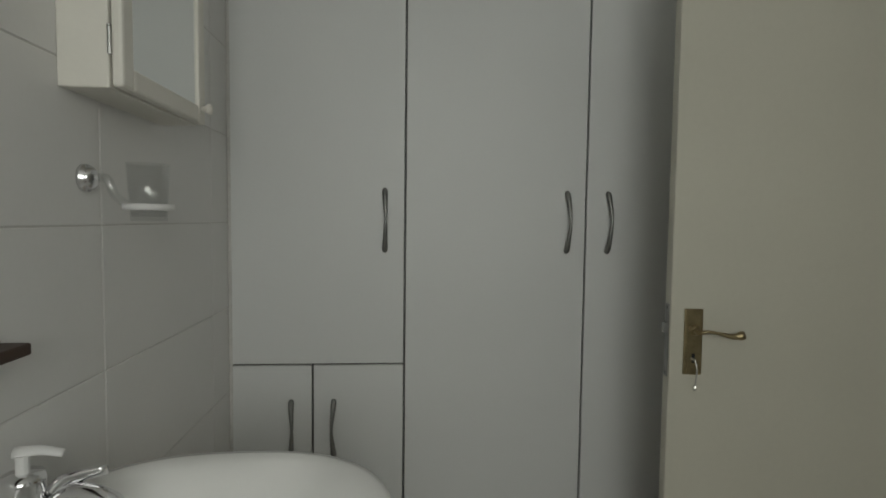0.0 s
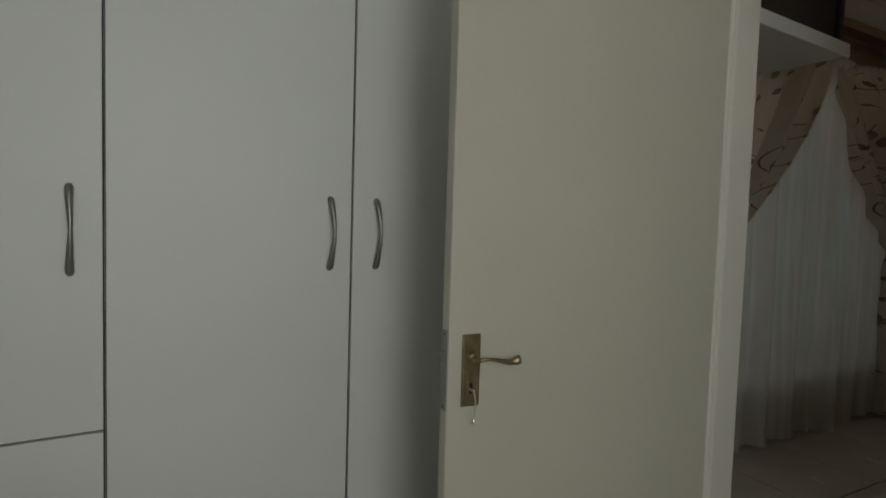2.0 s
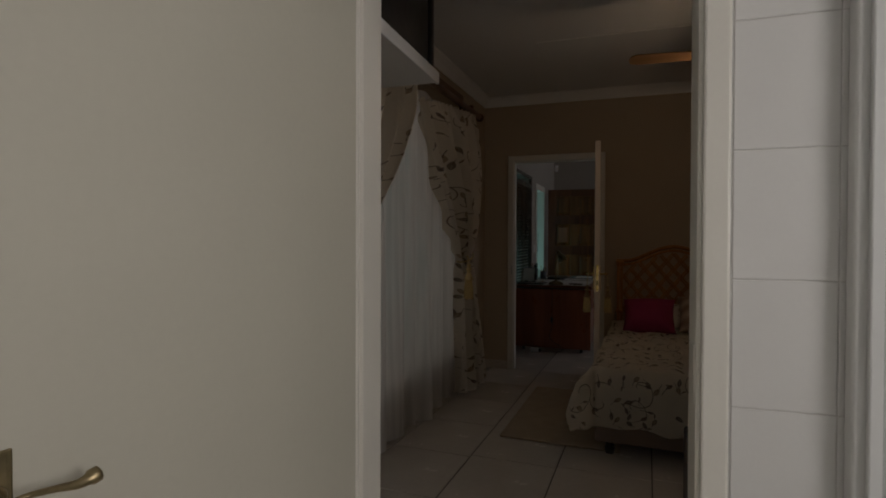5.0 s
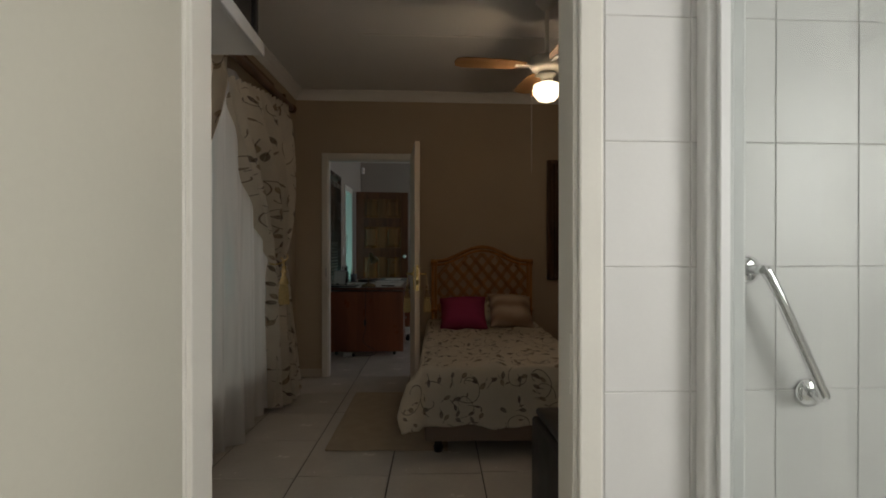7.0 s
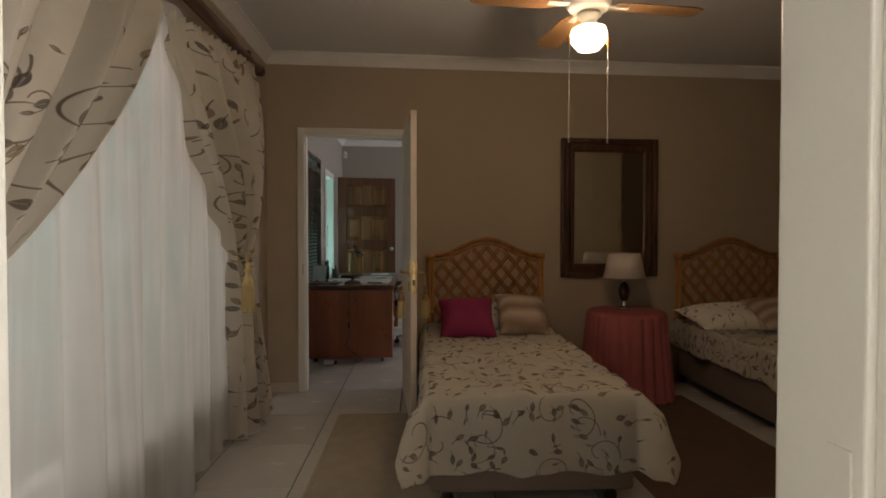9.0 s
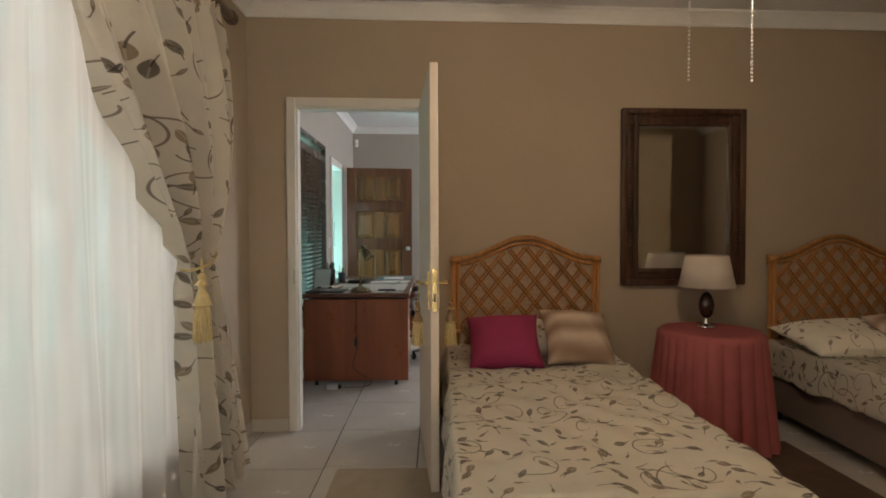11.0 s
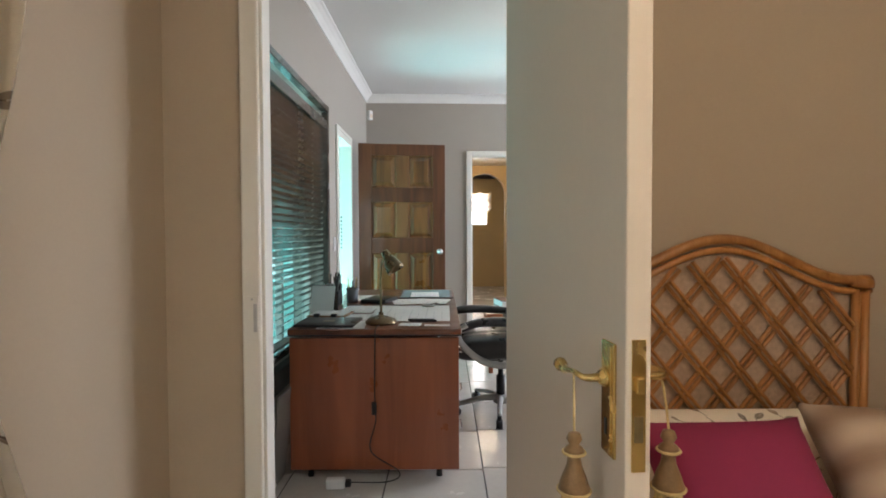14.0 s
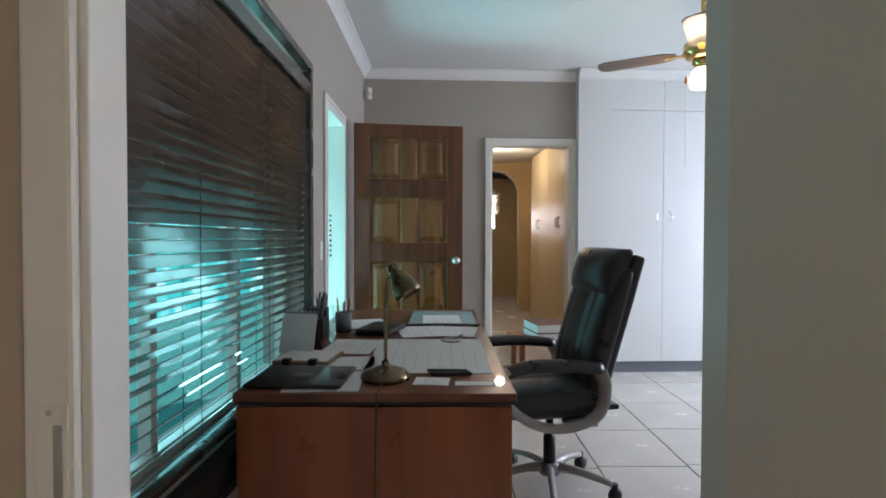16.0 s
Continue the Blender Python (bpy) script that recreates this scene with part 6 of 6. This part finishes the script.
for s in (-1, 1):
    x = s * 0.295
    dy = 0.09
    loop = spline([(x, -0.21 + dy, 0.645), (x, -0.235 + dy, 0.57), (x, -0.20 + dy, 0.45), (x, -0.05 + dy, 0.40), (x, 0.10 + dy, 0.43), (x, 0.225 + dy, 0.53), (x, 0.255 + dy, 0.61), (x, 0.20 + dy, 0.655)], 40)
    ar = part("arm_loop", tube(loop, lambda u: 0.034 - 0.010 * math.sin(math.pi * u), 12, 0.6), GREYMETAL, ch, "silver grey looped arm frame", True)
    part("arm_pad", tube(spline([(x, -0.22 + dy, 0.655), (x, -0.05 + dy, 0.672), (x, 0.12 + dy, 0.672), (x, 0.24 + dy, 0.64)], 20), lambda u: 0.034 - 0.010 * abs(u - 0.5), 12, 0.62), LEATHER, ar, "padded black arm rest", True)
    part("arm_bracket", box(min(s * 0.2, s * 0.285), max(s * 0.2, s * 0.285), -0.12, 0.02, 0.395, 0.415, 0.006), GREYMETAL, ar)

# stack behind the chair
o = thing("side_stool", pose(8.75, 0.42, 0), "small low table standing behind the chair", "side table")
part("top", box(-0.2, 0.2, -0.22, 0.22, 0.50, 0.525, 0.006), CHERRY, o)
for x in (-0.16, 0.16):
    for y in (-0.18, 0.18):
        part("leg", box(x - 0.018, x + 0.018, y - 0.018, y + 0.018, 0, 0.50, 0.003), CHERRY, o)
o = thing("book_stack", pose(8.72, 0.40, 0.526, 0, 0, 7), "thick brown books piled on the low table", "books")
for k, (w, h, m2) in enumerate(((0.30, 0.05, PAPERBLUE), (0.29, 0.06, REDBOOK))):
    z = sum((0.05, 0.06)[:k])
    bk2 = part("book", box(-w / 2, w / 2, -0.12, 0.12, z + 0.004, z + h - 0.004, 0.001), PAPER, o)
    part("cover", box(-w / 2 - 0.004, w / 2 + 0.004, -0.125, 0.125, z + h - 0.004, z + h, 0.001), REDBOOK, bk2, "brown cloth cover")
    part("cover", box(-w / 2 - 0.004, w / 2 + 0.004, -0.125, 0.125, z, z + 0.004, 0.001), REDBOOK, bk2)

# ---- office wardrobe ----
WX = OFFICE_EAST
# Pier in a paler colour than the grey wall next to it.
bmw = box(WX - 0.10, WX, -0.43, -0.125, 0, OFFICE_CEILING - 0.003)
setting("pier", bmw, CUPB, "pale pier beside the wardrobe", "wall")


def ring_handle(parent, y, z, sgn):
    pts = spline([(-0.004, y, z - 0.055), (-0.02, y + sgn * 0.014, z - 0.03), (-0.024, y + sgn * 0.018, z), (-0.02, y + sgn * 0.014, z + 0.03), (-0.004, y, z + 0.055)], 18)
    part("handle", tube(pts, 0.0055, 8), CHROME, parent, "bowed chrome handle", True)


for k in range(5):
    y1 = -0.43 - 0.485 * k
    y0 = y1 - 0.485
    o = thing("wardrobe", pose(WX - 0.06, 0, 0), "white built-in wardrobe unit with plain doors", "wardrobe", "office wardrobe")
    part("carcass", box(0, 0.058, y0, y1, 0.10, 2.70, 0.001), CUPB, o)
    part("plinth", box(0.01, 0.058, y0, y1, 0, 0.10), PLINTH, o, "dark plinth")
    d0 = part("door", box(-0.018, -0.001, y0 + 0.0015, y1 - 0.0015, 0.105, 2.38, 0.002), CUPB, o)
    part("door", box(-0.018, -0.001, y0 + 0.0015, y1 - 0.0015, 2.385, 2.69, 0.002), CUPB, o, "small top door")
    hy = y0 + 0.05 if k % 2 == 0 else y1 - 0.05
    ring_handle(d0, hy - 0.0, 1.42, 1 if k % 2 == 0 else -1)
    for c in d0.children:
        c.location.x = -0.018
cornice("cornice", (WX - 0.10, -0.43), (WX - 0.10, -0.12), (-1, 0), OFFICE_CEILING)
cornice("cornice", (WX - 0.08, SOUTH), (WX - 0.08, -0.43), (-1, 0), OFFICE_CEILING)

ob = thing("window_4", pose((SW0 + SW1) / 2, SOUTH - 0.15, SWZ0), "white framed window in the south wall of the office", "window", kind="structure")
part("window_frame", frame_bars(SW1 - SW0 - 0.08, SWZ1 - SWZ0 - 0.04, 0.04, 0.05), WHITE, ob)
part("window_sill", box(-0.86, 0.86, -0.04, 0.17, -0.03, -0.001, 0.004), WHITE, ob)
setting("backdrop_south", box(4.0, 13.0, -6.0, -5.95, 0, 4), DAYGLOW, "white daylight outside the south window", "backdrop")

# ---- passage ----
bm = bmesh.new()
AY0, AY1, ASPR, ATOP = -0.40, 0.38, 1.95, 2.36
pts = [(AY1 + 0.4, 0), (AY1 + 0.4, 2.5), (AY0 - 0.6, 2.5), (AY0 - 0.6, 0), (AY0, 0), (AY0, ASPR)]
pts += [((AY0 + AY1) / 2 - (AY1 - AY0) / 2 * math.cos(math.pi * k / 20), ASPR + (ATOP - ASPR) * math.sin(math.pi * k / 20)) for k in range(1, 20)]
pts += [(AY1, ASPR), (AY1, 0)]
fa = [bm.verts.new((PAX, y, z)) for y, z in pts]
fb = [bm.verts.new((PAX + 0.14, y, z)) for y, z in pts]
bm.faces.new(fa); bm.faces.new(fb[::-1])
for i in range(len(pts)):
    bm.faces.new((fa[i], fb[i], fb[(i + 1) % len(pts)], fa[(i + 1) % len(pts)]))
bmesh.ops.recalc_face_normals(bm, faces=bm.faces)
setting("wall_arch", bm, OCHRE, "ochre wall with a round arch", "wall")
for k in range(6):
    x0 = OFFICE_EAST + 0.14 + 0.535 * k
    o = thing("passage_cupboard", pose(x0, -0.45, 0), "cream built-in passage cupboard with plain doors", "cupboard", "passage cupboards")
    part("carcass", box(0, 0.533, -0.4, -0.02, 0, 2.48, 0.001), CREAMPANEL, o)
    d0 = part("door", box(0.0015, 0.5315, -0.019, 0.0, 0.08, 2.46, 0.002), CREAMPANEL, o)
    hx = 0.48 if k % 2 == 0 else 0.06
    part("handle", tube(spline([(hx, 0.0, 1.36), (hx, 0.025, 1.39), (hx, 0.03, 1.43), (hx, 0.025, 1.47), (hx, 0.0, 1.50)], 16), 0.006, 8), AGEBRASS, d0, "bowed dark handle", True)
bm = box(16.2, 16.3, -1.5, -0.35, 0, 2.5)
box(16.2, 16.3, 0.35, 1.5, 0, 2.5, bm=bm); box(16.2, 16.3, -0.35, 0.35, 0, 1.42, bm=bm); box(16.2, 16.3, -0.35, 0.35, 2.15, 2.5, bm=bm)
setting("wall_far_east", bm, OCHRE, "wall of the room beyond the arch with a window", "wall")
setting("wall_far_north", box(PAX + 0.14, 16.3, 0.9, 1.0, 0, 2.5), OCHRE, "wall of the room beyond the arch", "wall")
setting("wall_far_south", box(PAX + 0.14, 16.3, -1.3, -1.2, 0, 2.5), OCHRE, "wall of the room beyond the arch", "wall")
setting("ceiling_far", box(PAX, 16.4, -1.4, 1.1, 2.5, 2.6), CEIL, "white ceiling beyond the arch", "ceiling")
o = thing("roman_blind", pose(16.19, -0.06, 0), "patterned fabric blind half drawn over the far window", "blind")
part("cloth", sheet(lambda u, v: Vector((-0.02 - 0.02 * math.sin(v * 9), -0.38 + 0.76 * u, 2.2 - 0.42 * v - 0.05 * abs(math.sin(u * 9))), ), 30, 16, 0.004, lambda u, v: (u * 0.8, v * 0.5)), DRAPE, o, "", True)
o = thing("window_3", pose(16.25, 0, 0), "bright far window beyond the arch", "window", kind="structure")
part("window_frame", frame_bars(0.66, 0.70, 0.03, 0.04), WHITE, o).matrix_local = pose(0, 0, 1.42, 0, 0, 90)

# ---- outside ----
setting("ground", box(-60, 60, 2.32, 90, -0.25, -0.12), PAVE, "paved ground outside", "ground")
# Added panels that glow of themselves, in place of daylight beyond the openings.
setting("backdrop", box(5.4, 19.5, 5.2, 5.25, -0.2, 4.2), TEALGLOW, "glowing teal panel in place of daylight outside the office", "backdrop")
setting("backdrop_entrance", box(19.6, 60.0, 5.2, 5.25, -0.2, 5.5), CYANGLOW, "glowing cyan panel in place of daylight outside the entrance", "backdrop")
setting("backdrop_bedroom", box(-2.0, 5.4, 5.0, 5.05, -0.2, 4.2), PALEGLOW, "glowing pale panel in place of daylight outside the bedroom", "backdrop")
setting("backdrop_far", box(17.4, 17.45, -2, 2, 0, 4), DAYGLOW, "white daylight outside the far window", "backdrop")
setting("backdrop_bathroom", box(-1.5, 2.5, -3.2, -3.15, 0, 4), DAYGLOW, "white daylight outside the bathroom window", "backdrop")


# ---- tiles: floor, walls, skirting ----
def tile_mesh(name, w, d, h, bevel, material):
    bm = box(-w / 2, w / 2, -d / 2, d / 2, 0, h, 0)
    top = [e for e in bm.edges if all(v.co.z > h - 1e-6 for v in e.verts)]
    bmesh.ops.bevel(bm, geom=top, offset=bevel, segments=1, affect="EDGES")
    me = bpy.data.meshes.new(name)
    bm.to_mesh(me)
    bm.free()
    me.materials.append(material)
    return me


def put_tile(name, me, parent, m):
    o = new(name, me)
    o.parent = parent
    o.matrix_world = m
    return o


TX, TY, JOINT = 0.536, 0.49, 0.007
mesh = tile_mesh("floor_tile", TX - JOINT, TY - JOINT, 0.006, 0.0018, FLOORT)
floor_ob = bpy.data.objects["floor"]
for i in range(-3, 13):
    x = 3.49 + TX * (i + 0.5)
    if not (WEST - 0.25 < x < OFFICE_EAST + 0.2):
        continue
    for j in range(-10, 3):
        y = 1.545 - SKEW * (x - 3.49) + TY * (j + 0.5)
        if SOUTH - 0.2 < y < north(x) + 0.22:
            put_tile("floor_tile", mesh, floor_ob, Matrix.Translation((x, y, -0.006 + 0.0004 * math.sin(i * 3 + j * 5))) @ SHEAR)

PH, PW = 0.289, 0.60
mesh = tile_mesh("wall_tile", PH - 0.0025, PW - 0.0025, 0.012, 0.0015, TILEW)
par = bpy.data.objects["wall_bathroom_west"]
for k in range(9):
    for j in range(-4, 2):
        z, y = 0.925 - 0.04 + PH * (k - 3 + 0.5), 1.234 + PW * (j + 0.5)
        put_tile("wall_tile", mesh, par, Matrix.Translation((BATHW - 0.012, y, z)) @ pose(0, 0, 0, 0, 90, 0)) if y + PW / 2 < 2.5 else None
par = bpy.data.objects["wall_bathroom_east"]
m2 = tile_mesh("wall_tile", PH - 0.0025, 0.205 - 0.0025, 0.012, 0.0015, TILEW)
for k in range(9):
    z = 0.868 + PH * (k - 3 + 0.5)
    for y, w in ((0.398, 0), (0.193, 0), (-0.012, 0), (-0.217, 0), (-0.422, 0), (-0.627, 0), (-0.832, 0), (-1.037, 0), (1.60, 0), (1.805, 0)):
        put_tile("wall_tile", m2, par, Matrix.Translation((BATHX + 0.012, y, z)) @ pose(0, 0, 0, 0, -90, 0))

ob = thing("baseboard", Matrix(), "cream ceramic tile skirting", "skirting", kind="structure")
mesh = tile_mesh("skirting_tile", 0.30, 0.075, 0.010, 0.002, SKIRTT)
for x0, x1 in ((WEST, 3.9), (3.9, EAST), (EAST + 0.14, ED0 - 0.05), (ED1 + 0.05, OFFICE_EAST)):
    n = max(1, round((x1 - x0) / 0.304))
    for i in range(n):
        x = x0 + (x1 - x0) * (i + 0.5) / n
        o = put_tile("skirting_tile", mesh, ob, Matrix.Translation((x, north(x), 0.0375)) @ pose(0, 0, 0, 0, 0, TILT_Z) @ pose(0, 0, 0, 90, 0, 0) @ Matrix.Diagonal(((x1 - x0) / n / 0.304, 1, 1, 1)))
for y0, y1, x, a in ((BD1 + 0.05, north(EAST), EAST, -90), (SOUTH, BD0 - 0.05, EAST, -90), (PD1 + 0.05, north(OFFICE_EAST), OFFICE_EAST, -90)):
    n = max(1, round((y1 - y0) / 0.304))
    for i in range(n):
        y = y0 + (y1 - y0) * (i + 0.5) / n
        put_tile("skirting_tile", mesh, ob, Matrix.Translation((x, y, 0.0375)) @ pose(0, 0, 0, 0, 0, a) @ pose(0, 0, 0, 90, 0, 0) @ Matrix.Diagonal(((y1 - y0) / n / 0.304, 1, 1, 1)))
